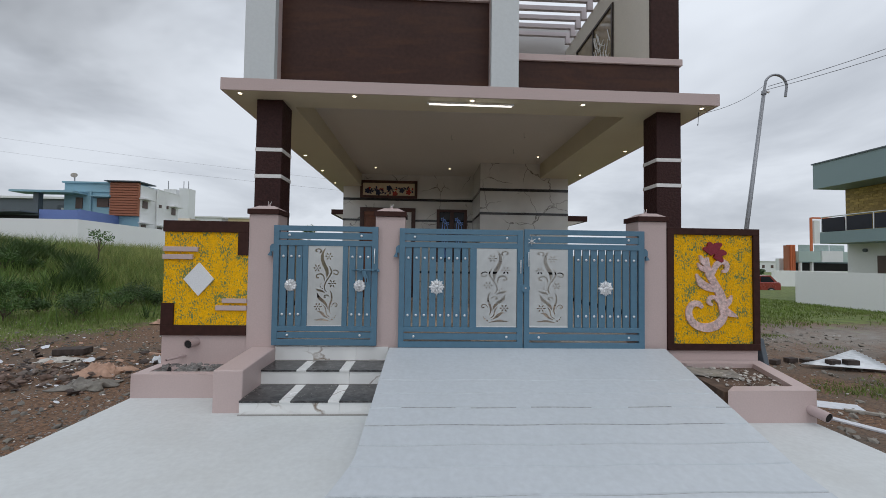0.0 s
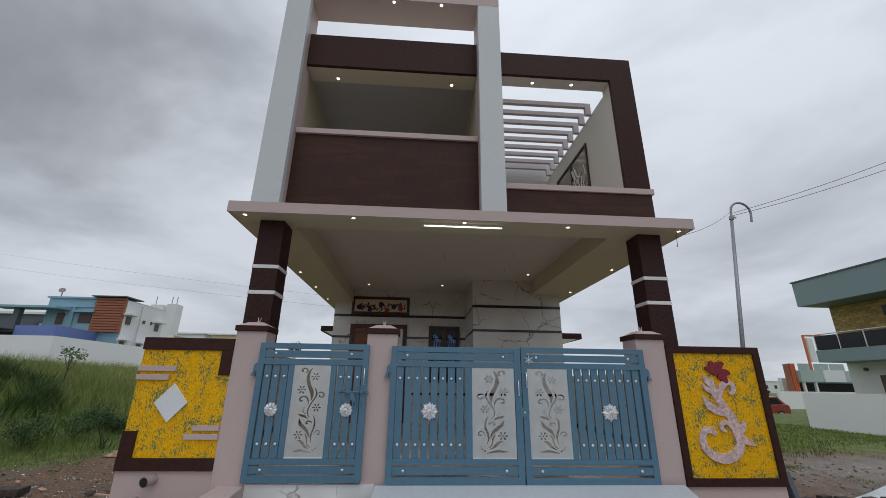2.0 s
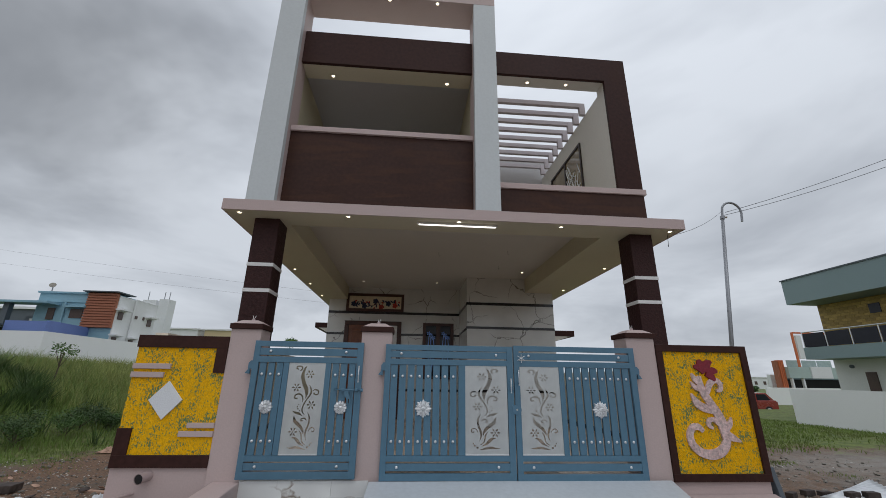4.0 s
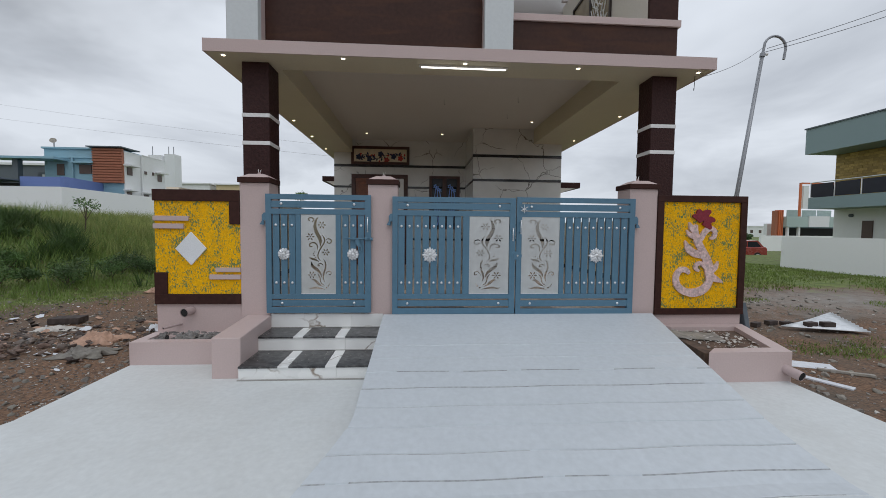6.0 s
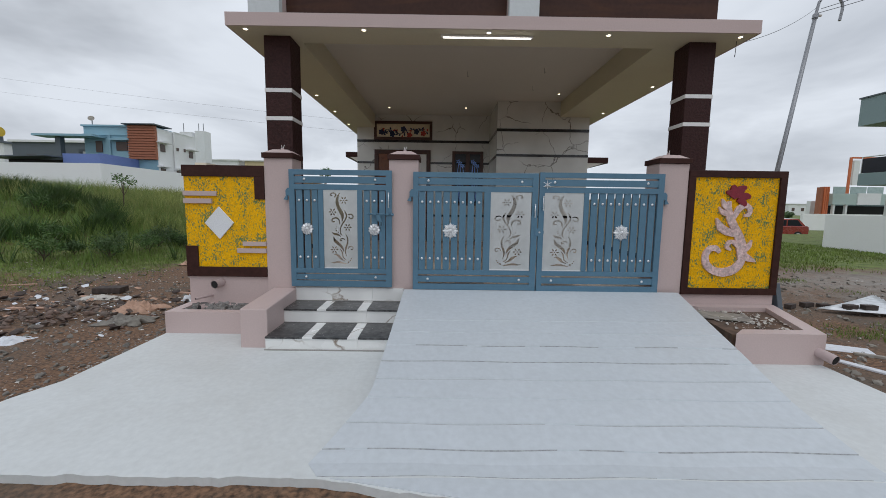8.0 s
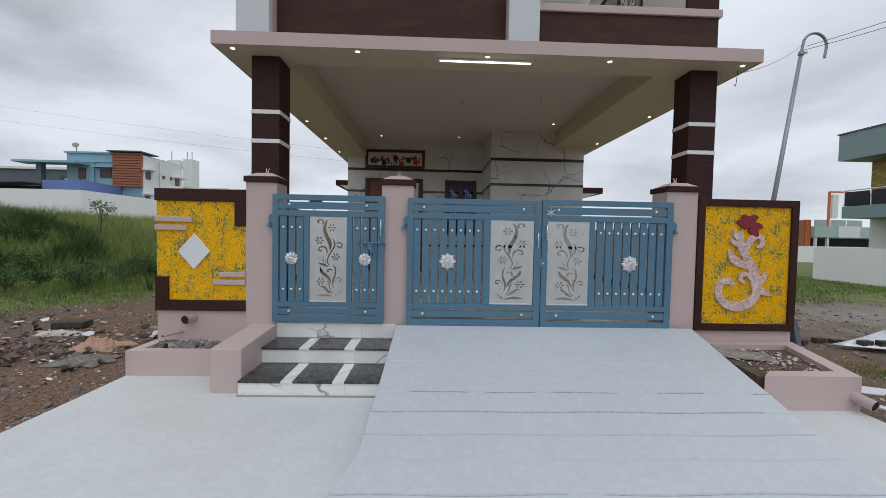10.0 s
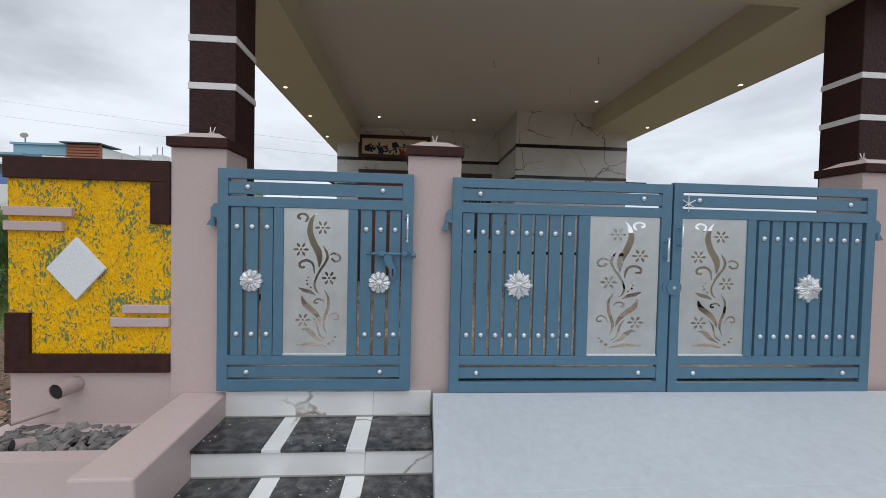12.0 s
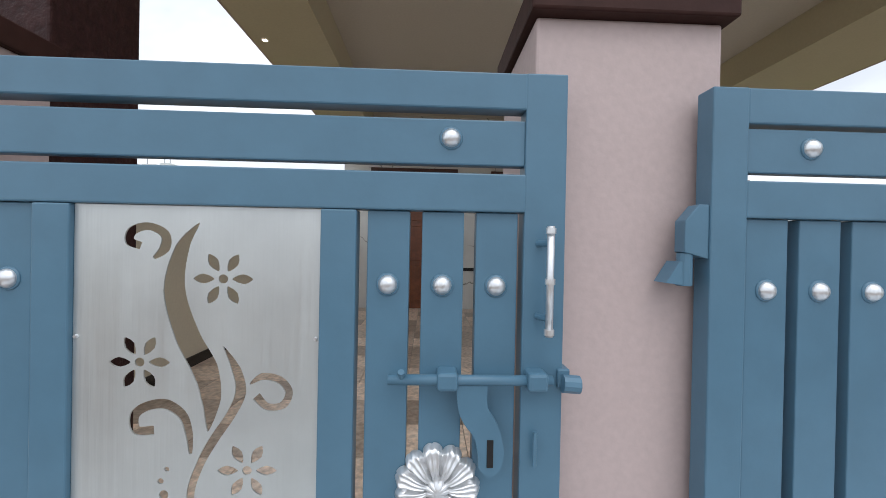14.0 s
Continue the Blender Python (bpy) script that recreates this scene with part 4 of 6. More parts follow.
def east_panel():
    t = thing("wall_mural", (3.74, WALLY, 0.40), "yellow stippled wall panel with pink scroll and maroon flower", "wall panel")
    y = WALLY + 0.02
    x0, x1, z0, z1, w = 3.168, 4.415, 0.398, 1.992, 0.085
    part("ground", box(x0 + 0.05, x1 - 0.05, y - 0.012, y + 0.004, z0 + 0.05, z1 - 0.05), YELLOW, t)
    part("border", box(x0, x1, y - 0.04, y - 0.0, z1 - w, z1, 0.004), BROWN, t, "dark brown border")
    part("border", box(x0, x1, y - 0.04, y - 0.0, z0, z0 + w, 0.004), BROWN, t)
    part("border", box(x0, x0 + w, y - 0.039, y - 0.0, z0 + w, z1 - w, 0.003), BROWN, t)
    part("border", box(x1 - w, x1, y - 0.039, y - 0.0, z0 + w, z1 - w, 0.003), BROWN, t)

    def Q(*xy):
        return [(3.215 + (x - 1202 + 0.055 * (y_ - 337)) * 0.00765, 1.905 - (y_ - 337) * 0.00722) for x, y_ in xy]

    def V(*v):
        return [a * 0.0075 for a in v]
    scroll = [
        blade(Q((1250, 469), (1243, 462), (1233, 463), (1226, 474), (1227, 489), (1238, 501), (1256, 505), (1273, 500), (1284, 489), (1290, 474)), V(6, 10, 10, 11, 12, 13, 15, 15, 14, 10)),
        blade(Q((1288, 482), (1286, 460), (1282, 442), (1274, 425), (1266, 408), (1262, 392), (1264, 378)), V(14, 17, 15, 13, 13, 12, 5)),
        blade(Q((1271, 407), (1280, 391), (1290, 385), (1298, 391), (1296, 401), (1289, 403)), V(8, 10, 9, 8, 7, 4)),
        blade(Q((1277, 437), (1262, 432), (1250, 424), (1243, 408)), V(8, 13, 13, 2)),
        blade(Q((1281, 459), (1272, 450), (1264, 452), (1262, 460), (1268, 464)), V(7, 7, 7, 6, 4)),
        blade(Q((1288, 464), (1298, 457), (1303, 446)), V(14, 9, 1)),
        blade(Q((1288, 474), (1300, 480), (1311, 485)), V(15, 10, 1)),
        blade(Q((1264, 393), (1256, 385), (1251, 374)), V(8, 10, 2)),
        blade(Q((1262, 402), (1252, 397), (1246, 388)), V(7, 8, 1)),
    ]
    for i, s in enumerate(scroll):
        part("scroll", prism(s, "y", y - 0.034 - 0.0006 * i, y - 0.01), PLASTERPINK, t, "pink marbled raised scroll")
    for i, s in enumerate([blade(Q((1275, 372), (1268, 364), (1258, 362)), V(8, 13, 4)), blade(Q((1275, 372), (1271, 358), (1269, 350)), V(8, 13, 4)), blade(Q((1277, 372), (1282, 358), (1291, 353)), V(8, 14, 4)),
                           blade(Q((1278, 373), (1290, 369), (1298, 371)), V(8, 12, 4)), blade(Q((1277, 374), (1286, 380), (1290, 386)), V(8, 11, 4))]):
        part("petal", prism(s, "y", y - 0.037 - 0.0006 * i, y - 0.01), MAROON, t, "maroon raised petal")


west_panel()
east_panel()

# ---- pipes ----


def pipe(name, p, q, r, label):
    t = thing(name, p, label, "pipe")
    b = tube(p, q, r, seg=24, caps=False)
    part("barrel", b, PVC, t, smooth=True)
    d = (Vector(q) - Vector(p)).normalized()
    # a near-black disc closes the pipe; shade of the bore is painted
    part("hollow", tube(Vector(q) - d * 0.012, Vector(q) - d * 0.004, r * 0.86, seg=20), HOLLOWSHADE, t)
    part("rim", tube(Vector(q) - d * 0.03, Vector(q), r * 1.001, r * 0.98, 24, caps=False), PVC, t)


pipe("drain_pipe", (-2.81, 5.08, 0.475), (-2.835, 4.94, 0.467), 0.05, "mauve painted plastic drain stub in the wall")
pipe("water_pipe", (-2.93, 5.08, 0.305), (-3.04, 4.87, 0.295), 0.014, "thin grey pipe stub over the planter")
pipe("drain_pipe", (3.85, 4.0, 0.105), (3.925, 3.70, 0.045), 0.050, "mauve painted plastic drain pipe from the planter")
pipe("drain_pipe", (-2.90, 4.86, 0.175), (-2.94, 4.77, 0.205), 0.04, "dark open pipe end among the planter gravel")

# ---- porch lamps ----


def downlight(x, y, z):
    t = thing("downlight", (x, y, z), "small lit round recessed ceiling lamp", "ceiling lamp", "recessed lamps")
    part("rim", tube((x, y, z + 0.002), (x, y, z - 0.006), 0.043, 0.040, 20), WHITE, t)
    part("lens", tube((x, y, z - 0.004), (x, y, z - 0.009), 0.026, 0.024, 20), LAMP, t, "glowing warm lens")


for x, y in ((-2.51, 5.36), (-0.987, 5.34), (0.62, 5.36), (2.175, 5.38), (3.887, 5.37), (-2.57, 8.47), (-2.57, 9.88), (-2.59, 11.4), (3.90, 7.55), (3.85, 9.69)):
    downlight(x, y, SLAB0)
for x, y in ((-1.40, 11.0), (0.655, 10.92), (2.72, 9.47)):
    downlight(x, y, CEIL)
for x, y in ((-1.56, 5.80), (0.45, 5.80)):
    downlight(x, y, 6.57)
for x, y in ((1.89, 5.68), (2.60, 5.67)):
    downlight(x, y, 6.622)
for x in (-0.62, 0.22):
    downlight(x, 5.30, 7.86)


def ceiling_hook(x, y):
    t = thing("ceiling_hook", (x, y, CEIL), "thin wire hook hanging from the porch ceiling", "hook", "ceiling hooks")
    part("wire", tube((x, y, CEIL), (x + 0.004, y, CEIL - 0.10), 0.004, seg=6), GROUT, t)
    part("curl", tube((x + 0.004, y, CEIL - 0.10), (x + 0.03, y, CEIL - 0.085), 0.004, seg=6), GROUT, t)


for hx, hy in ((1.94, 7.75), (1.98, 8.88), (0.51, 8.02)):
    ceiling_hook(hx, hy)


def tube_light():
    t = thing("tube_light", (0.6, 5.45, SLAB0), "lit white tube light on the porch beam", "tube light")
    part("housing", box(0.0, 1.215, 5.435, 5.475, SLAB0 - 0.025, SLAB0, 0.004), WHITE, t)
    part("tube", tube((0.03, 5.455, SLAB0 - 0.034), (1.185, 5.455, SLAB0 - 0.034), 0.008, seg=12), TUBE, t, "glowing tube")


tube_light()

# ---- porch back wall: dark bands, mural tile, door, window ----
for y, x0, x1 in ((11.86, -2.45, 1.41), (10.17, 1.395, 3.72)):
    for z0, z1 in ((3.315, 3.385), (2.70, 2.76)):
        dz = 0.05 if y < 11 else 0.0
        structure("trim_band", box(x0, x1, y - 0.012, y, z0 + dz, z1 + dz), BLACKTILE, "black tile band on the porch wall", "tile band")
structure("trim_band", box(-0.3, 1.396, 11.848, 11.86, 1.165, 1.225), BLACKTILE, "black tile band on the porch wall", "tile band")
structure("trim_band", box(1.395, 3.72, 10.158, 10.17, 1.215, 1.275), BLACKTILE, "black tile band on the porch wall", "tile band")
for z0, z1 in ((3.34, 3.41), (2.725, 2.785), (1.19, 1.25)):
    structure("trim_band", box(1.398, 1.41, 10.17, 11.86, z0, z1), BLACKTILE, "black tile band on the porch wall", "tile band")


DARKWOOD = mat("dark_frame_wood", (0.06, 0.018, 0.010), 0.35, grain=14, vary=0.25, bump=0.2)


def flower_tile():
    t = thing("flower_tile_picture", (-1.12, 11.86, 3.44), "framed tile picture of dark and red flowers on cream", "tile picture")
    x0, x1, z0, z1, y = -1.955, -0.255, 3.385, 3.915, 11.86
    part("panel", box(x0 + 0.05, x1 - 0.05, y - 0.02, y, z0 + 0.05, z1 - 0.05), mat("cream_tile", (0.72, 0.62, 0.45), 0.25, grain=8, vary=0.08, bump=0.02, stain=4, stained=0.2), t)
    for a in ((x0, x1, z1 - 0.08, z1), (x0, x1, z0, z0 + 0.08), (x0, x0 + 0.08, z0 + 0.08, z1 - 0.08), (x1 - 0.08, x1, z0 + 0.08, z1 - 0.08)):
        part("frame", box(a[0], a[1], y - 0.045, y, a[2], a[3], 0.006), DARKWOOD, t, "dark wooden frame")
    navy = mat("navy_glaze", (0.02, 0.03, 0.07), 0.2, grain=20, vary=0.2, bump=0.02)
    red = mat("red_glaze", (0.42, 0.045, 0.03), 0.2, grain=20, vary=0.25, bump=0.02)
    rnd = random.Random(4)
    vine = smoothline([(x0 + 0.2, 3.58), (-1.55, 3.68), (-1.2, 3.56), (-0.85, 3.67), (-0.4, 3.62)], 10)
    part("vine", prism(blade([tuple(v) for v in vine[::4]], [0.012, 0.012], 4), "y", y - 0.023, y - 0.019), navy, t)
    for i in range(44):
        p = vine[int(i * (len(vine) - 1) / 43)]
        a = rnd.uniform(0, 6.3)
        ln = rnd.uniform(0.06, 0.11)
        d = Vector((math.cos(a), math.sin(a)))
        q = p + d * rnd.uniform(0.0, 0.07)
        part("leaf", prism(blade([q, q + d * ln * 0.5, q + d * ln], [0.01, 0.05, 0.006], 4), "y", y - 0.0245 - 0.0002 * i, y - 0.019), red if i % 3 == 1 else navy, t)
    for i, (fx, fz) in enumerate(((-1.74, 3.60), (-1.42, 3.54), (-1.10, 3.69), (-0.92, 3.52), (-0.72, 3.62), (-0.52, 3.57))):
        pts = []
        for k in range(40):
            a = k * 2 * math.pi / 40
            r = 0.085 * (0.65 + 0.35 * abs(math.cos(2.5 * a)))
            pts.append((fx + r * math.cos(a), fz + r * math.sin(a)))
        part("blossom", prism(pts, "y", y - 0.032 - 0.0005 * i, y - 0.019), red if i in (3, 5) else navy, t)


flower_tile()


def front_door():
    x0, x1, z1, y = -1.945, -0.30, 3.10, 11.86
    t = tagged(thing("door_1", (-1.12, y, FLOOR), "dark carved wooden front door in a wide frame", "door"), kind="structure")
    for a in ((x0, x1, z1 - 0.12, z1), (x0, x0 + 0.12, FLOOR, z1 - 0.12), (x1 - 0.12, x1, FLOOR, z1 - 0.12), (-0.80, -0.70, FLOOR, z1 - 0.12)):
        part("frame", box(a[0], a[1], y - 0.05, y, a[2], a[3], 0.008), DARKWOOD, t)
    leafp = part("door_leaf", box(x0 + 0.12, -0.80, y - 0.03, y, FLOOR, z1 - 0.12), DOORWOOD, t)
    for z0, zt in ((0.6, 1.25), (1.35, 2.0), (2.1, 2.85)):
        for xa, xb in ((-1.74, -1.36), (-1.26, -0.88)):
            part("raised_panel", box(xa, xb, y - 0.048, y - 0.028, z0, zt, 0.012), DOORWOOD, leafp)
    part("side_light", box(-0.70, x1 - 0.12, y - 0.02, y, FLOOR + 0.4, z1 - 0.12), WHITE, t, "pale notice beside the door")


def porch_window():
    x0, x1, z0, z1, y = 0.335, 1.245, 1.5, 3.08, 11.86
    t = tagged(thing("window_1", (0.79, y, z0), "wooden window with blue flower pattern on dark glass", "window"), kind="structure")
    for a in ((x0, x1, z1 - 0.08, z1), (x0, x1, z0, z0 + 0.08), (x0, x0 + 0.09, z0 + 0.08, z1 - 0.08), (x1 - 0.09, x1, z0 + 0.08, z1 - 0.08), (0.73, 0.85, z0 + 0.08, z1 - 0.08)):
        part("window_frame", box(a[0], a[1], y - 0.05, y, a[2], a[3], 0.006), DARKWOOD, t)
    for xa, xb in ((x0 + 0.09, 0.73), (0.85, x1 - 0.09)):
        part("pane", box(xa, xb, y - 0.012, y, z0 + 0.08, z1 - 0.08), GLASSDARK, t)
        cx = (xa + xb) / 2
        for k, dx in enumerate((-0.05, 0.0, 0.06)):
            part("flower_stem", prism(blade([(cx + dx * 0.3, z0 + 0.12), (cx + dx * 1.6, 2.3), (cx + dx, 2.72)], [0.022, 0.026, 0.018], 6), "y", y - 0.0165 - 0.0003 * k, y - 0.0125), BLUEPRINT, t, "pale blue flower pattern")
            c = Vector((cx + dx * 1.2, 2.78 - 0.06 * k))
            for j in range(5):
                d = Vector((math.cos(j * 1.257 + k), math.sin(j * 1.257 + k)))
                part("flower_petal", prism(blade([c + d * 0.012, c + d * 0.04, c + d * 0.068], [0.008, 0.042, 0.01], 4), "y", y - 0.0185 - 0.0003 * k, y - 0.0125), BLUEPRINT, t)


front_door()
porch_window()


def sunshade(x0, x1, y0, y1, z, label):
    t = thing("window_sunshade", ((x0 + x1) / 2, (y0 + y1) / 2, z), label, "sunshade")
    part("edge", box(x0, x1, y0, y1, z - 0.02, z + 0.13, 0.004), BROWN, t, "dark brown edge")
    inner = (x0, x1 - 0.12) if x1 > 0 else (x0 + 0.12, x1)
    part("underside", prism([(inner[0], z - 0.02), (inner[1], z - 0.02), (inner[0] if x1 > 0 else inner[1], z - 0.20)], "y", y0 + 0.01, y1 - 0.01), CREAM, t)


sunshade(3.72, 4.42, 10.6, 12.4, 2.68, "brown-edged concrete sunshade on the house side")
sunshade(-2.90, -2.45, 12.3, 14.0, 2.95, "brown-edged concrete sunshade on the house side")


def terrace_window():
    t = tagged(thing("window_2", (3.24, 7.4, 5.0), "aluminium terrace window with a patterned grille", "window"), kind="structure")
    x = 3.238
    ALU = mat("dark_aluminium", (0.06, 0.05, 0.045), 0.4, metal=0.6, grain=30, vary=0.1, bump=0.05)
    part("pane", box(x - 0.006, x + 0.002, 6.68, 8.30, 4.95, 6.08), mat("bronze_glazing", (0.30, 0.25, 0.17), 0.08, grain=3, vary=0.2, bump=0, spec=0.8), t)
    for y0, y1, z0, z1 in ((6.66, 8.32, 6.05, 6.10), (6.66, 8.32, 4.93, 4.98), (6.66, 6.71, 4.98, 6.05), (7.44, 7.50, 4.98, 6.05), (8.27, 8.32, 4.98, 6.05)):
        part("window_frame", box(x - 0.03, x, y0, y1, z0, z1, 0.003), ALU, t)
    rnd = random.Random(2)
    for i in range(34):
        y, z = rnd.uniform(6.72, 7.4), rnd.uniform(5.0, 5.72)
        a = rnd.choice((0.6, -0.6, 1.2, -1.2))
        part("grille_bar", tube((x - 0.02, y, z), (x - 0.02, min(7.43, max(6.71, y + 0.28 * math.cos(a))), z + 0.28 * math.sin(a)), 0.009, seg=6), WHITE, t, "white grille bar")


terrace_window()

# ---- porch floor tiles ----
def porch_tiles():
    me = finish("tile", box(-0.203, 0.203, -0.203, 0.203, -0.012, 0.0, 0.002), FLOORTILE)
    floor = bpy.data.objects["floor_porch"]
    for i in range(18):
        for j in range(16):
            place("tile", me, floor, (-2.84 + 0.41 * i, 5.47 + 0.41 * j, FLOOR))

# ---- surroundings ----
LEAF = mat("weed_leaf", (0.052, 0.115, 0.020), 0.6, grain=3, vary=0.5, bump=0.1, stain=0.5, stained=0.6, tint=(0.10, 0.12, 0.03), rand=0.3)
WEED = mat("field_grass", (0.135, 0.215, 0.042), 0.65, grain=2.5, vary=0.5, bump=0.1, stain=0.45, stained=0.7, tint=(0.17, 0.20, 0.06))
STRAW = mat("seeding_grass", (0.27, 0.30, 0.09), 0.7, grain=2, vary=0.4, bump=0.1, stain=0.4, stained=0.6, tint=(0.19, 0.22, 0.065))
TURF = mat("short_turf", (0.155, 0.22, 0.045), 0.8, grain=3, vary=0.4, bump=0.2, stain=0.5, stained=0.6, tint=(0.13, 0.12, 0.05))
BLUEWALL = mat("pale_blue_wall", (0.26, 0.44, 0.53), 0.6, grain=20, vary=0.04, bump=0.1, stain=0.3, stained=0.12)
VIOLET = mat("violet_blue_wall", (0.15, 0.22, 0.50), 0.6, grain=20, vary=0.05, bump=0.1, stain=0.3, stained=0.2)
TERRA = mat("terracotta_cladding", (0.36, 0.13, 0.07), 0.6, grain=20, vary=0.1, bump=0.1, stain=0.4, stained=0.2)
FARGREEN = mat("grey_green_paint", (0.22, 0.30, 0.31), 0.5, grain=20, vary=0.04, bump=0.05, stain=0.2, stained=0.15)
FARWHITE = mat("off_white_wall", (0.76, 0.77, 0.77), 0.6, grain=20, vary=0.04, bump=0.05, stain=0.3, stained=0.25, tint=(0.45, 0.43, 0.38))
OCHRE = mat("ochre_brick", (0.46, 0.32, 0.10), 0.7, grain=20, vary=0.15, bump=0.2, stain=1, stained=0.2, rand=0.25)
OCHREJOINT = mat("ochre_joint", (0.30, 0.21, 0.08), 0.8, grain=20, vary=0.1, bump=0.2)
ORANGE = mat("orange_paint", (0.62, 0.16, 0.06), 0.5, grain=20, vary=0.05, bump=0.05)
BEIGE = mat("beige_wall", (0.58, 0.47, 0.28), 0.6, grain=20, vary=0.05, bump=0.05)
WINDOWBROWN = mat("shuttered_window", (0.085, 0.05, 0.04), 0.4, grain=20, vary=0.2, bump=0.1)
REDCAR = mat("red_car_paint", (0.30, 0.035, 0.025), 0.25, grain=10, vary=0.05, bump=0.0, coat=0.6, stained=0.05)
RUBBER = mat("black_rubber", (0.014, 0.014, 0.015), 0.7, grain=30, vary=0.2, bump=0.2)
STONE = mat("grey_rubble", (0.25, 0.23, 0.205), 0.9, grain=14, vary=0.3, bump=0.6, stain=4, stained=0.4, tint=(0.32, 0.29, 0.20), rand=0.35)
DARKSTONE = mat("dark_weathered_brick", (0.06, 0.045, 0.04), 0.9, grain=14, vary=0.4, bump=0.6, rand=0.3)
CHIPS = mat("pale_chips", (0.52, 0.49, 0.45), 0.8, grain=14, vary=0.2, bump=0.3)
TAN = mat("crumpled_tan_cloth", (0.46, 0.29, 0.21), 0.9, grain=16, vary=0.2, bump=0.5, stain=3, stained=0.3)
SACK = mat("white_plastic_sack", (0.66, 0.68, 0.72), 0.5, grain=16, vary=0.1, bump=0.3)
TIN = mat("galvanised_sheet", (0.66, 0.68, 0.70), 0.4, metal=0.35, grain=8, vary=0.1, bump=0.05, stain=1.5, stained=0.3)
POLE = mat("grey_galvanised_pole", (0.30, 0.31, 0.33), 0.45, metal=0.5, grain=30, vary=0.1, bump=0.05)
BARK = mat("bark", (0.10, 0.075, 0.055), 0.9, grain=20, vary=0.3, bump=0.6)
WIRE = mat("cable_black", (0.03, 0.03, 0.035), 0.6, grain=20, vary=0.1, bump=0)
BRIGHTWALL = mat("fresh_white_wall", (0.88, 0.885, 0.89), 0.55, grain=30, vary=0.02, bump=0.08, stain=0.5, stained=0.10, tint=(0.62, 0.60, 0.56))
PALEGLASS = mat("pale_green_glass", (0.36, 0.46, 0.45), 0.12, grain=5, vary=0.1, bump=0.0, spec=0.6)
GREYHOUSE = mat("slate_grey_wall", (0.10, 0.12, 0.14), 0.6, grain=20, vary=0.1, bump=0.05)


def window(parent, x0, x1, y0, y1, z0, z1, shade=0.0):
    """A window on a wall that faces -y (thin in y) or +-x (thin in x), with sill and, if asked, a ledge."""
    w = part("window", box(x0, x1, y0, y1, z0, z1), WINDOWBROWN, parent, "brown shuttered window")
    if shade:
        if x1 - x0 > y1 - y0:
            part("ledge", box(x0 - 0.25, x1 + 0.25, y0 - shade, y1, z1 + 0.06, z1 + 0.15), BLUEWALL, w)
        else:
            part("ledge", box(x0 - 0.02, x1 + shade, y0 - 0.25, y1 + 0.25, z1 + 0.06, z1 + 0.15), FARWHITE, w)
    return w


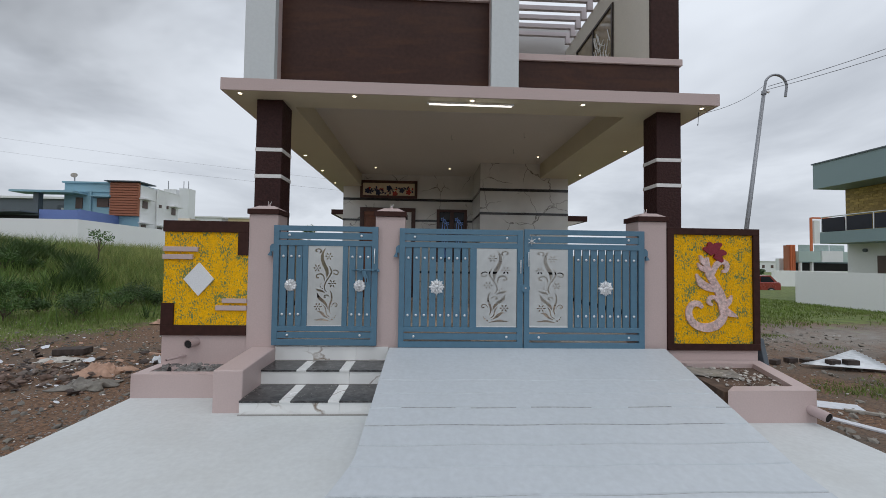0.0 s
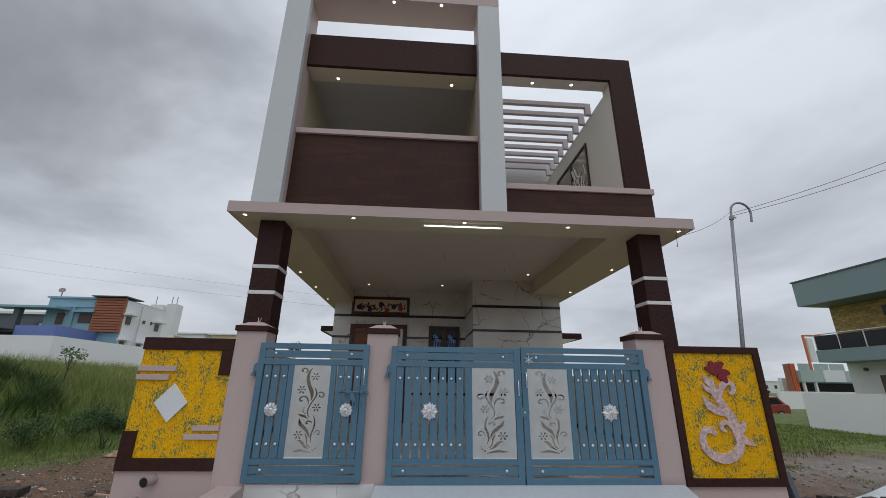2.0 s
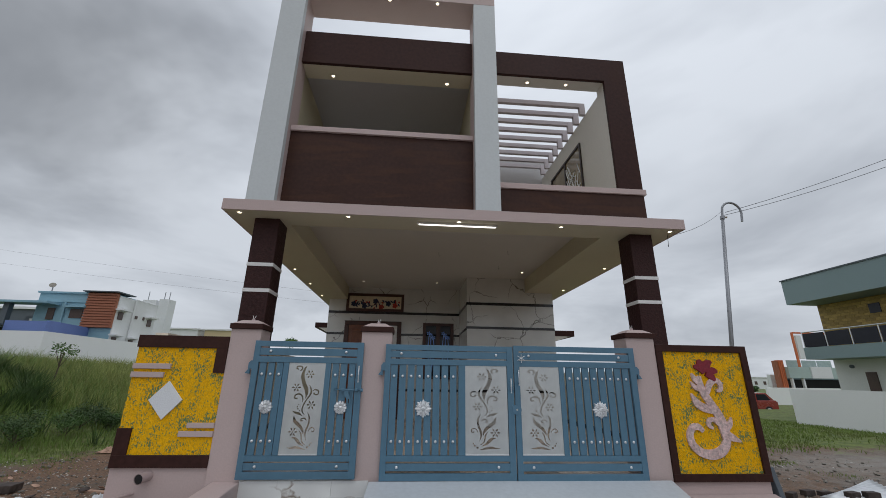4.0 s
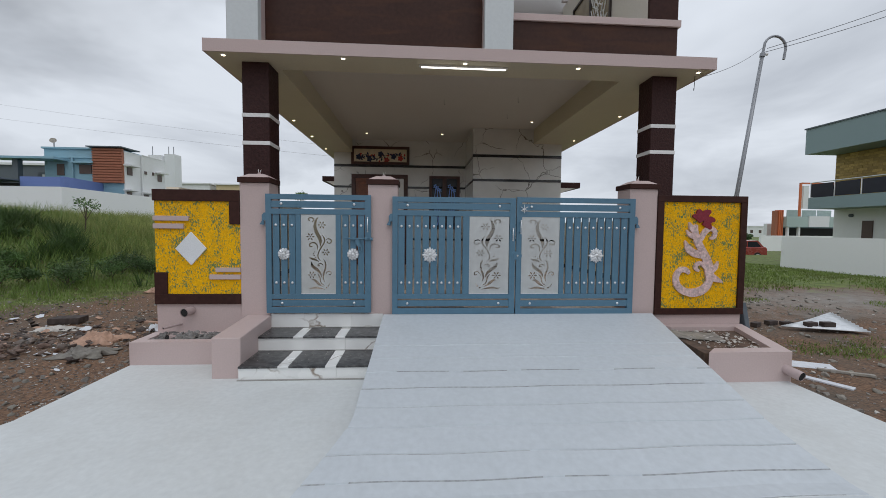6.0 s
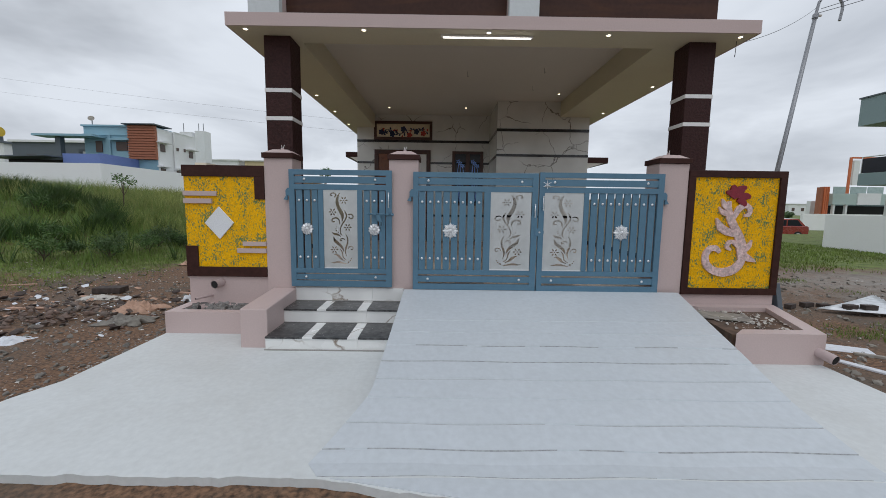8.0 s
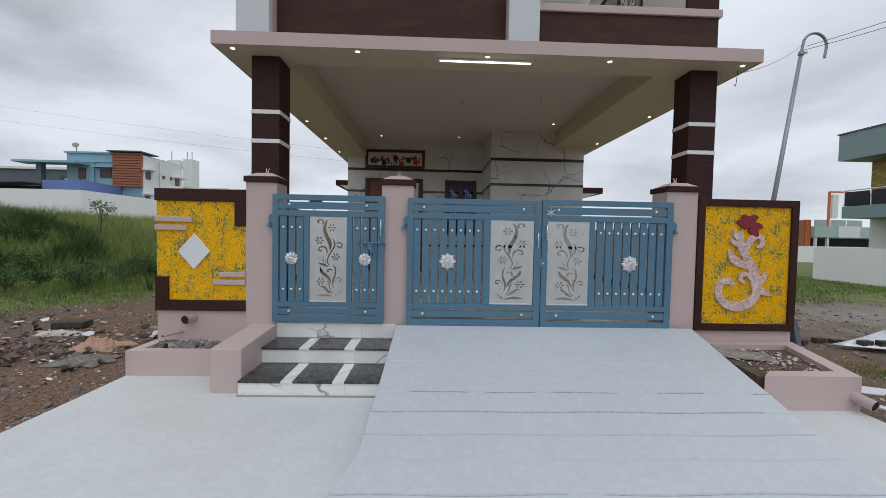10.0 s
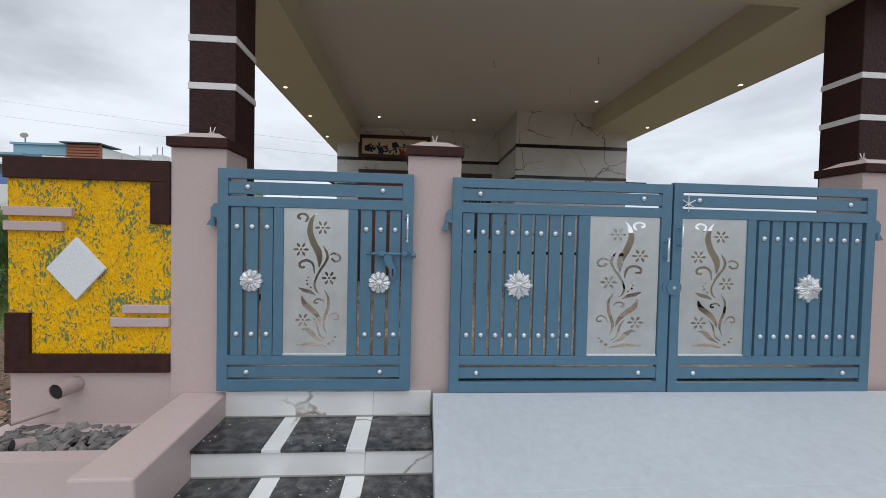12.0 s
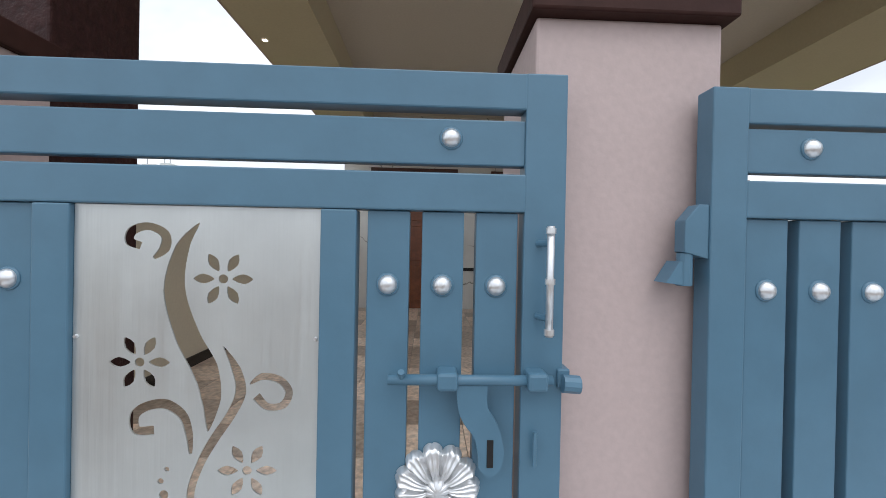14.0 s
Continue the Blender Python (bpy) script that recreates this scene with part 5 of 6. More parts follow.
def blue_house():
    t = thing("two_storey_house", (-19, 27, 1.2), "pale blue and white two-storey house with terracotta louvres", "house")
    part("wall", box(-21.96, -17.52, 25.0, 28.75, 1.0, 6.0), BLUEWALL, t, "pale blue front wall")
    part("side_wall", box(-17.52, -17.46, 25.0, 28.75, 1.0, 5.95), FARWHITE, t, "white side wall")
    part("roof_edge", box(-22.05, -19.2, 24.9, 28.8, 6.0, 6.10), BLUEWALL, t)
    part("cornice", box(-21.98, -19.2, 24.93, 25.0, 5.48, 5.56), BLUEWALL, t)
    part("roof_cap", box(-19.35, -17.35, 24.6, 26.2, 6.10, 6.16), GREYHOUSE, t, "thin dark roof slab")
    lou = part("louvre_panel", box(-19.15, -17.5, 24.85, 25.0, 4.04, 6.08), TERRA, t, "terracotta slatted cladding")
    for i in range(13):
        part("slat", box(-19.15, -17.5, 24.78, 24.86, 4.06 + i * 0.156, 4.16 + i * 0.156), TERRA, lou)
    window(t, -20.0, -19.32, 24.95, 25.01, 4.57, 5.10, 0.3)
    window(t, -21.25, -20.86, 24.95, 25.01, 4.45, 5.12)
    part("drain_pipe", tube((-20.35, 24.93, 3.0), (-20.35, 24.93, 5.5), 0.05, seg=8), BLUEWALL, t)
    for y, y1, z0, z1 in ((25.17, 25.58, 4.57, 5.03), (26.69, 26.90, 4.81, 5.0), (27.44, 27.60, 4.83, 5.03), (27.97, 28.37, 4.5, 4.95), (25.13, 25.5, 3.15, 3.55), (26.6, 27.0, 3.15, 3.5)):
        window(t, -17.48, -17.42, y, y1, z0, z1, 0.35 if z1 - z0 > 0.3 else 0)
    part("drain_pipe", tube((-17.40, 26.4, 1.6), (-17.40, 26.4, 5.9), 0.05, seg=8), FARWHITE, t)
    part("parapet_rail", box(-17.6, -17.44, 26.5, 28.8, 5.95, 6.0), FARWHITE, t)
    can = part("canopy", box(-24.2, -20.6, 24.0, 25.0, 5.27, 5.39), BLUEWALL, t, "thin pale blue entrance canopy")
    part("post", box(-23.1, -22.8, 24.3, 24.6, 3.0, 5.27), GREYHOUSE, can)
    part("screen_wall", box(-22.9, -21.97, 25.6, 25.8, 3.0, 4.7), GREYHOUSE, t, "slate grey porch wall")
    part("porch_panel", box(-22.6, -22.3, 25.55, 25.6, 4.1, 4.55), FARWHITE, t)
    terr = part("terrace_wall", box(-20.2, -18.25, 21.6, 21.8, 2.0, 3.97), VIOLET, t, "violet-blue terrace wall")
    part("return_wall", prism([(-18.45, 21.8), (-18.25, 21.8), (-18.70, 25.0), (-18.9, 25.0)], "z", 2.0, 4.02), VIOLET, terr)
    part("tin_roof", prism([(-23.4, 3.70), (-20.2, 3.80), (-20.2, 3.74), (-23.4, 3.64)], "y", 20.6, 22.0), GREYHOUSE, t, "low dark tin roof")
    # closed panel; its near-black colour replaces the shade under the tin roof
    part("shed_wall", box(-23.2, -20.25, 21.7, 21.9, 2.4, 3.66), HOLLOWSHADE, t, "near-black panel painted as the shade inside the shed")
    dish = part("dish_antenna", tube((-21.75, 25.4, 6.50), (-21.70, 25.3, 6.55), 0.05, 0.17, 16), STONE, t, "satellite dish")
    part("mast", tube((-21.75, 25.42, 6.1), (-21.75, 25.42, 6.50), 0.03, seg=8), POLE, dish)


blue_house()


def far_house(name, x0, x1, y0, y1, z0, z1, material, label, cap=None):
    t = thing(name, ((x0 + x1) / 2, y0, z0), label, "house")
    part("wall", box(x0, x1, y0, y1, z0, z1), material, t)
    part("roof", box(x0 - 0.2, x1 + 0.2, y0 - 0.2, y1 + 0.2, z1, z1 + 0.18), cap or FARWHITE, t)
    n = max(1, int((x1 - x0) / 2.5))
    for i in range(n):
        xc = x0 + (i + 0.5) * (x1 - x0) / n
        part("window", box(xc - 0.4, xc + 0.4, y0 - 0.04, y0 + 0.01, z1 - 1.9, z1 - 1.0), WINDOWBROWN, t)
    return t


def water_tower():
    t = thing("water_tower", (-21.6, 35, 1), "white concrete stair tower with a tank platform", "tower")
    part("shaft", box(-21.25, -20.45, 35, 36.0, 1, 7.55), FARWHITE, t)
    part("platform", box(-22.75, -21.25, 34.8, 36.0, 6.9, 7.02), FARWHITE, t)
    part("headroom", box(-22.55, -21.5, 35, 36.0, 7.02, 7.45), FARWHITE, t)
    part("stair_wall", box(-22.3, -21.9, 35, 36.0, 1, 6.9), FARWHITE, t)
    for x in (-22.3, -21.0, -20.6):
        part("rod", tube((x, 35.2, 7.4), (x, 35.2, 8.2), 0.03, seg=6), POLE, t)


water_tower()
far_house("far_house", -37.0, -30.5, 35, 40, 1, 6.4, GREYHOUSE, "distant slate grey house with a pale roof edge")
far_house("far_house", -52, -41.0, 38, 46, 1, 6.7, FARWHITE, "distant white house with a grey roof edge", GREYHOUSE)
far_house("far_house", -28.3, -23.6, 58, 64, 1, 7.35, BEIGE, "distant beige house with rounded parapet")
far_house("far_house", -33.5, -29.2, 58, 64, 1, 7.4, FARWHITE, "distant white house with dark windows")
tank = thing("water_tank", (-44, 39, 6.9), "yellow rooftop water tank", "water tank")
part("drum", tube((-45.5, 39, 7.9), (-42.2, 39, 7.9), 0.45, seg=20), mat("yellow_tank", (0.62, 0.42, 0.03), 0.5, grain=20, vary=0.1, bump=0.05), tank)
part("stand", box(-45.3, -42.4, 38.6, 39.4, 6.88, 7.5), GREYHOUSE, tank)

b = box(-60, -16.1, 19.1, 19.3, 0.5, 3.25)
box(-16.3, -16.1, 19.3, 60, 0.5, 3.25, bm=b)
structure("wall_field", b, BRIGHTWALL, "white painted field wall behind the grass", "compound wall")


# right-hand neighbour
def neighbour():
    t = thing("neighbour_house", (21, 14, 0), "two-storey house with grey-green roof band and ochre brick", "house")
    part("lower_wall", box(20.6, 28, -4, 18.4, -0.2, 2.7), FARWHITE, t, "off-white ground floor wall")
    part("roof_band", box(19.0, 28.5, -4, 18.5, 5.32, 6.52), FARGREEN, t, "grey-green roof band")
    part("roof_cap", box(18.95, 28.6, -4, 18.55, 6.52, 6.58), GREYHOUSE, t)
    up = part("upper_wall", box(20.55, 28, -4, 18.4, 3.2, 5.32), OCHREJOINT, t, "ochre brick upper wall")
    me = finish("brick", box(-0.012, 0.012, -0.19, 0.19, -0.058, 0.058, 0.004), OCHRE)
    for j in range(16):
        for i in range(14):
            place("brick", me, up, (20.545, 18.2 - 0.40 * i - (0.2 if j % 2 else 0), 3.28 + 0.13 * j))
    bal = part("balcony_slab", box(19.2, 20.6, -4, 18.4, 2.65, 3.20), FARGREEN, t, "grey-green balcony slab")
    for i in range(6):
        y = 18.35 - 1.12 * i
        part("glass_panel", box(19.24, 19.262, y - 1.06, y - 0.04, 3.22, 3.86), GLASSDARK, bal, "dark glass panel")
        part("post", tube((19.25, y, 3.2), (19.25, y, 3.92), 0.022, seg=8), SILVER, bal, "steel post")
    part("handrail", tube((19.25, 18.37, 3.93), (19.25, 8, 3.93), 0.026, seg=8), SILVER, bal)
    part("end_glass", box(19.26, 20.5, 18.33, 18.35, 3.22, 3.86), GLASSDARK, bal)
    for y0, y1 in ((16.66, 17.09), (15.22, 15.72)):
        part("window", box(20.55, 20.61, y0, y1, 0.7, 2.07), WINDOWBROWN, t, "narrow brown window")
    part("upper_window", box(20.50, 20.56, 15.66, 16.11, 4.58, 5.0), GLASSDARK, t)
    part("wall_lamp", tube((20.6, 17.58, 2.33), (20.5, 17.58, 2.33), 0.08, seg=12), GREYHOUSE, t)


neighbour()
b = box(16.75, 16.95, -10, 17.2, -0.3, 1.31)
structure("wall_neighbour", b, BRIGHTWALL, "white painted low compound wall", "compound wall")
structure("wall_far_plot", box(28.9, 44, 31.6, 31.8, -0.4, 1.2), BRIGHTWALL, "white painted far compound wall", "compound wall")


def orange_house():
    t = thing("orange_trimmed_house", (36, 35, 0), "pale green house with orange pylons and glass balcony", "house")
    part("wall", box(34.7, 44, 36, 36.8, -0.3, 3.0), FARGREEN, t)
    part("balcony_front", box(34.1, 41, 34.6, 35.0, 2.0, 2.95), mat("mint_wall", (0.42, 0.52, 0.49), 0.5, grain=20, vary=0.05, bump=0.05), t, "pale green balcony front")
    part("white_screen", box(36.2, 38.2, 34.5, 34.62, 2.0, 3.0), FARWHITE, t)
    for k in range(3):
        part("glass_rail", box(34.15 + 1.5 * k, 35.55 + 1.5 * k, 34.7, 34.74, 2.95, 3.55), PALEGLASS, t, "pale glass balcony rail")
    part("pylon", box(33.35, 33.6, 35.0, 35.4, -0.3, 3.5), TERRA, t, "red-orange pylon")
    for k in range(3):
        part("pylon", box(33.62 + 0.16 * k, 33.74 + 0.16 * k, 34.92, 35.4, -0.3, 3.55), ORANGE, t, "orange ribbed pylon")
    part("upper_frame", box(33.62, 33.78, 33.0, 33.12, 2.9, 5.85), ORANGE, t, "orange upright frame")
    part("upper_beam", box(33.78, 37.0, 33.0, 33.12, 5.75, 5.88), ORANGE, t)
    part("upper_pier", box(34.0, 34.5, 33.05, 33.4, 3.6, 5.6), FARWHITE, t)
    # near-black box put in for the shade at the back of the car porch
    part("car_porch_shade", box(34.3, 44, 35.6, 36, -0.3, 1.9), HOLLOWSHADE, t)
    for x in (34.3, 35.4):
        part("porch_post", box(x, x + 0.16, 34.7, 34.9, -0.3, 2.0), FARWHITE, t)
    part("annexe", box(33.5, 34.3, 36, 36.4, -0.3, 2.3), FARWHITE, t)


orange_house()


def car():
    x0, y0, z0 = 21.02, 26.6, -0.55
    t = thing("hatchback_car", (x0 + 1.9, y0 + 0.85, z0), "parked dark red hatchback car beyond the plot", "car")
    side = [(x0, 0.30), (x0, 0.75), (x0 + 0.35, 0.88), (x0 + 1.05, 0.95), (x0 + 3.75, 0.98), (x0 + 3.86, 0.78), (x0 + 3.86, 0.34), (x0 + 3.7, 0.22), (x0 + 0.15, 0.22)]
    part("body", prism([(x, z + z0) for x, z in side], "y", y0, y0 + 1.65, bevel=0.05), REDCAR, t)
    top = [(x0 + 1.0, 0.93), (x0 + 1.7, 1.42), (x0 + 3.2, 1.45), (x0 + 3.72, 0.96)]
    part("cabin", prism([(x, z + z0) for x, z in top], "y", y0 + 0.10, y0 + 1.55, bevel=0.04), REDCAR, t)
    for a in ([(x0 + 1.25, 0.97), (x0 + 1.76, 1.34), (x0 + 2.35, 1.36), (x0 + 2.35, 0.97)], [(x0 + 2.45, 0.97), (x0 + 2.45, 1.36), (x0 + 3.10, 1.36), (x0 + 3.45, 0.98)]):
        part("side_window", prism([(x, z + z0) for x, z in a], "y", y0 + 0.085, y0 + 0.11), GLASSDARK, t)
    for x in (x0 + 0.72, x0 + 3.12):
        for y in (y0 + 0.02, y0 + 1.47):
            w = part("wheel", tube((x, y - 0.03, z0 + 0.30), (x, y + 0.16, z0 + 0.30), 0.30, seg=20), RUBBER, t)
            part("rim", tube((x, y - 0.045, z0 + 0.30), (x, y - 0.02, z0 + 0.30), 0.19, seg=16), SILVER, w)
    part("tail_lamp", box(x0 + 3.78, x0 + 3.88, y0 + 0.05, y0 + 0.25, z0 + 0.66, z0 + 0.9, 0.02), MAROON, t)


car()


def street_pole():
    t = thing("street_pole", (7.25, 9.0, 0), "leaning grey steel pole with a hooked top", "pole")
    a, c = Vector((7.22, 9.0, -0.1)), Vector((8.06, 9.0, 5.72))
    part("shaft", tube(a, c, 0.055, 0.038, 14), POLE, t, smooth=True)
    d = (c - a).normalized()
    side = Vector((d.z, 0, -d.x))
    last = c
    for i in range(1, 13):
        ang = math.pi * i / 12
        q = c + d * (0.16 + 0.27 * math.sin(ang)) + side * 0.27 * (1 - math.cos(ang))
        part("hook", tube(last, q + (q - last) * 0.08, 0.028, seg=10), POLE, t)
        last = q
    part("hook_tip", tube(last, last - d * 0.22, 0.028, seg=10), POLE, t)
    part("insulator", tube(c + side * 0.04 - d * 0.02, c + side * 0.12 - d * 0.02, 0.03, seg=10), WHITE, t)
    part("clamp", tube(c - d * 0.1, c - d * 0.02, 0.055, seg=12), POLE, t)
    return c, side, d


PTOP, PSIDE, PUP = street_pole()


def cable(name, p, q, sag, label, r=0.006):
    p, q = Vector(p), Vector(q)
    n = 16
    b = None
    pts = [p.lerp(q, i / n) - Vector((0, 0, sag * 4 * (i / n) * (1 - i / n))) for i in range(n + 1)]
    for u, v in zip(pts, pts[1:]):
        b = tube(u, v, r, seg=6, bm=b)
    return tagged(part(name, b, WIRE), label, "cable")


cable("overhead_cable", PTOP + Vector((0, 0, 0)), (15.5, 6.0, 8.35), 0.30, "thin sagging overhead cable")
cable("overhead_cable", PTOP + Vector((0.1, 0.0, 0.1)), (15.5, 6.2, 8.6), 0.25, "thin sagging overhead cable")
cable("overhead_cable", PTOP + Vector((0, 0, 0.12)), (4.05, 5.9, 3.82), 0.12, "thin service cable to the porch slab", 0.004)
cable("overhead_cable", (-60, 37, 14.0), (-2.45, 20.1, 4.9), 0.5, "thin overhead power line to the house rear", 0.0035)
cable("overhead_cable", (-60, 37, 15.4), (-2.45, 20.1, 5.4), 0.5, "thin overhead power line to the house rear", 0.0035)
cable("loose_wire", (3.93, 5.5, 3.74), (4.2, 5.9, 3.70), 0.10, "loose service wire hanging at the slab corner", 0.004)


# ---- vegetation ----
def blades(name, count, where, tall, wide, material, label, seed, lean=0.35):
    """Many separate tapering grass blades over a patch."""
    rnd = random.Random(seed)
    verts, faces = [], []
    made = 0
    while made < count:
        x, y, k = where(rnd)
        if k <= 0:
            continue
        made += 1
        z = height(x, y) - 0.02
        h = tall * k * rnd.uniform(0.55, 1.25)
        a = rnd.uniform(0, 6.283)
        w = wide * rnd.uniform(0.6, 1.3)
        dx, dy = math.cos(a), math.sin(a)
        b_ = rnd.uniform(0, 6.283)
        lx, ly = math.cos(b_) * lean * h * rnd.random(), math.sin(b_) * lean * h * rnd.random()
        i = len(verts)
        verts += [(x - dx * w, y - dy * w, z), (x + dx * w, y + dy * w, z), (x + dx * w * 0.7 + lx * 0.4, y + dy * w * 0.7 + ly * 0.4, z + h * 0.6),
                  (x - dx * w * 0.7 + lx * 0.4, y - dy * w * 0.7 + ly * 0.4, z + h * 0.6), (x + lx, y + ly, z + h)]
        faces += [(i, i + 1, i + 2, i + 3), (i + 3, i + 2, i + 4)]
    me = bpy.data.meshes.new(name)
    me.from_pydata(verts, [], faces)
    me.materials.append(material)
    return tagged(new(name, me), label, "grass", kind="stuff")


def clumps(x, y):
    """How rank the weeds grow: patches a few metres wide, broken up by smaller ones."""
    return 0.6 * noise.noise((x * 0.28, y * 0.55, 1)) + 0.5 * noise.noise((x * 0.9, y * 1.2, 8))


def field(rnd):
    x, y = rnd.uniform(-34, -6.4), rnd.uniform(8.2, 19)
    edge = min(1.0, max(0.0, (-x - 6.6 + 0.25 * (y - 9)) / 3.0)) * min(1, (y - 8.0) / 2.0)
    c = clumps(x, y)
    return x, y, edge * (0.7 + 0.9 * c) if c > rnd.uniform(-0.5, 0.1) else 0


def field_dark(rnd):
    x, y = rnd.uniform(-26, -7.2), rnd.uniform(8.8, 13.6)
    c = clumps(x + 3.0, y)
    return x, y, 0.75 + 0.8 * c if c > rnd.uniform(0.0, 0.35) else 0


def field_back(rnd):
    x = rnd.uniform(-34, -5.5)
    y = (19 if x < -16.4 else 25) - (6.5 if x < -16.4 else 12.5) * rnd.random() ** 1.2
    c = clumps(x, y + 5)
    return x, y, 0.75 + 0.75 * c if c > rnd.uniform(-0.6, 0.0) else 0


def field_low(rnd):
    x, y = rnd.uniform(-18, -4.6), rnd.uniform(6.9, 13)
    n = noise.noise((x * 0.6, y * 0.6, 4)) + 0.45 * (-x - 6.2 + 0.4 * (y - 8))
    return x, y, min(1.0, 0.35 + 0.5 * n) if n > rnd.uniform(0.1, 0.7) else 0


blades("tall_grass", 52000, field, 0.62, 0.008, WEED, "tall green weeds and grass in the field", 11, 0.7)
blades("dark_weeds", 30000, field_dark, 0.72, 0.011, LEAF, "rank dark green weeds in the field", 21, 0.9)
blades("seeding_grass", 80000, field_back, 0.72, 0.0065, STRAW, "tall seeding grass along the field wall", 12, 0.7)
blades("low_grass", 34000, field_low, 0.10, 0.006, TURF, "low grass at the field edge", 13, 0.9)


def lawn(rnd):
    x, y = rnd.uniform(4.9, 17), rnd.uniform(7.6, 24)
    n = noise.noise((x * 0.35, y * 0.35, 9)) + 0.22 * (y - 10.5)
    return x, y, 1.0 if n > rnd.uniform(-0.15, 0.55) else 0


def tufts(rnd):
    x, y = rnd.uniform(4.6, 13), rnd.uniform(3.2, 9)
    return x, y, 1.0 if noise.noise((x * 0.7, y * 0.9, 21)) > rnd.uniform(0.12, 0.5) else 0


blades("lawn_grass", 30000, lawn, 0.10, 0.014, TURF, "patchy short grass on the empty plot", 14, 0.8)
blades("grass_tufts", 7000, tufts, 0.07, 0.006, TURF, "sparse low grass tufts on bare earth", 15, 0.8)


def leaf_cloud(rnd, centre, radius, count, size, squash=0.8):
    verts, faces = [], []
    for _ in range(count):
        d = Vector((rnd.gauss(0, 1), rnd.gauss(0, 1), rnd.gauss(0, 1))).normalized() * radius * rnd.random() ** 0.45
        d *= 0.75 + 0.5 * noise.noise(d * (2.2 / radius) + Vector(centre))
        d.z *= squash
        p = Vector(centre) + d
        u = Vector((rnd.gauss(0, 1), rnd.gauss(0, 1), rnd.gauss(0, 0.6))).normalized() * size * rnd.uniform(0.6, 1.3)
        v = u.orthogonal().normalized() * u.length * 0.45
        i = len(verts)
        verts += [p - u, p + v, p + u, p - v]
        faces.append((i, i + 1, i + 2, i + 3))
    return verts, faces


def shrub(name, at, radius, count, size, label, category, trunk=0.0, seed=1):
    rnd = random.Random(seed)
    t = thing(name, at, label, category)
    x, y, z = at
    top = Vector((x + trunk * 0.1, y, z + trunk + radius * 0.6))
    part("trunk", tube((x, y, z), (x + trunk * 0.1, y, z + trunk + radius * 0.4), max(0.012, radius * 0.06), max(0.006, radius * 0.025), 8), BARK, t)
    verts, faces = leaf_cloud(rnd, top, radius, count, size)
    for k in range(5):
        a = k * 1.257
        c = top + Vector((math.cos(a), math.sin(a), rnd.uniform(-0.4, 0.5))) * radius * 0.6
        part("limb", tube((x + trunk * 0.07, y, z + trunk * 0.7), c, max(0.006, radius * 0.03), max(0.003, radius * 0.012), 6), BARK, t)
        v2, f2 = leaf_cloud(rnd, c, radius * 0.55, count // 4, size)
        n = len(verts)
        verts += v2
        faces += [tuple(i + n for i in f) for f in f2]
    me = bpy.data.meshes.new("crown")
    me.from_pydata([tuple(Vector(v) - Vector(at)) for v in verts], [], faces)
    me.materials.append(LEAF)
    crown = new("crown", me)
    crown.parent = t


rnd0 = random.Random(5)
for i in range(30):
    x, y = rnd0.uniform(-19, -7.8), rnd0.uniform(9.2, 12.8)
    shrub("weed_bush", (x, y, height(x, y) - 0.02), rnd0.uniform(0.22, 0.5), 760, 0.022, "dense dark green weed bush in the field", "bush", 0.12, 30 + i)
shrub("sapling", (-11.3, 14.2, height(-11.3, 14.2)), 0.42, 90, 0.045, "thin sapling with sparse leaves above the grass", "sapling", 1.0, 60)
shrub("far_tree", (-14.2, 48, 0.5), 0.85, 500, 0.12, "distant round leafy tree behind the house", "tree", 4.2, 61)
for i in range(4):
    shrub("far_tree", (51.6 + 1.2 * i, 59 + (i % 3) * 2, -0.6), 0.75, 400, 0.18, "distant leafy tree on the horizon", "tree", 0.8, 70 + i)
far_house("far_house", 98, 106, 112, 118, -0.5, 3.0, FARWHITE, "distant pale house on the horizon")


# ---- rubble and litter ----
def pebble_mesh(seed, material, flat=0.6):
    b = bmesh.new()
    bmesh.ops.create_icosphere(b, subdivisions=1, radius=1)
    for v in b.verts:
        v.co *= 0.8 + 0.75 * noise.noise(v.co * 1.9 + Vector((seed * 1.7, 0, 0)))
        v.co.x *= 1.25
        v.co.z *= flat
    return finish("stone", b, material)


def scatter(name, count, where, lo, hi, material, label, seed, flat=0.6):
    """Loose stones as one heap of separate lumps."""
    rnd = random.Random(seed)
    src = [pebble_mesh(k + seed, material, flat) for k in range(4)]
    data = [([v.co.copy() for v in m.vertices], [tuple(p.vertices) for p in m.polygons]) for m in src]
    verts, faces = [], []
    for _ in range(count):
        x, y, z = where(rnd)
        s = lo + (hi - lo) * rnd.random() ** 3
        m = Euler((rnd.uniform(-0.5, 0.5), rnd.uniform(-0.5, 0.5), rnd.uniform(0, 6.28))).to_matrix() * s
        vs, fs = rnd.choice(data)
        n = len(verts)
        verts += [tuple(m @ v + Vector((x, y, z + s * 0.25))) for v in vs]
        faces += [tuple(i + n for i in f) for f in fs]
    me = bpy.data.meshes.new(name)
    me.from_pydata(verts, [], faces)
    me.materials.append(material)
    return tagged(new(name, me), label, "rubble", kind="stuff")


def west_plot(rnd):
    x = -3.3 - 6.5 * rnd.random() ** 1.3
    y = rnd.uniform(0.5, 9.5)
    return x, y, height(x, y)


def east_plot(rnd):
    x = 4.0 + 6 * rnd.random() ** 1.3
    y = rnd.uniform(1.5, 10)
    return x, y, height(x, y)


def road_edge(rnd):
    x, y = rnd.uniform(-3.5, 4.5), rnd.uniform(-2.0, 1.9)
    return x, y, -0.11


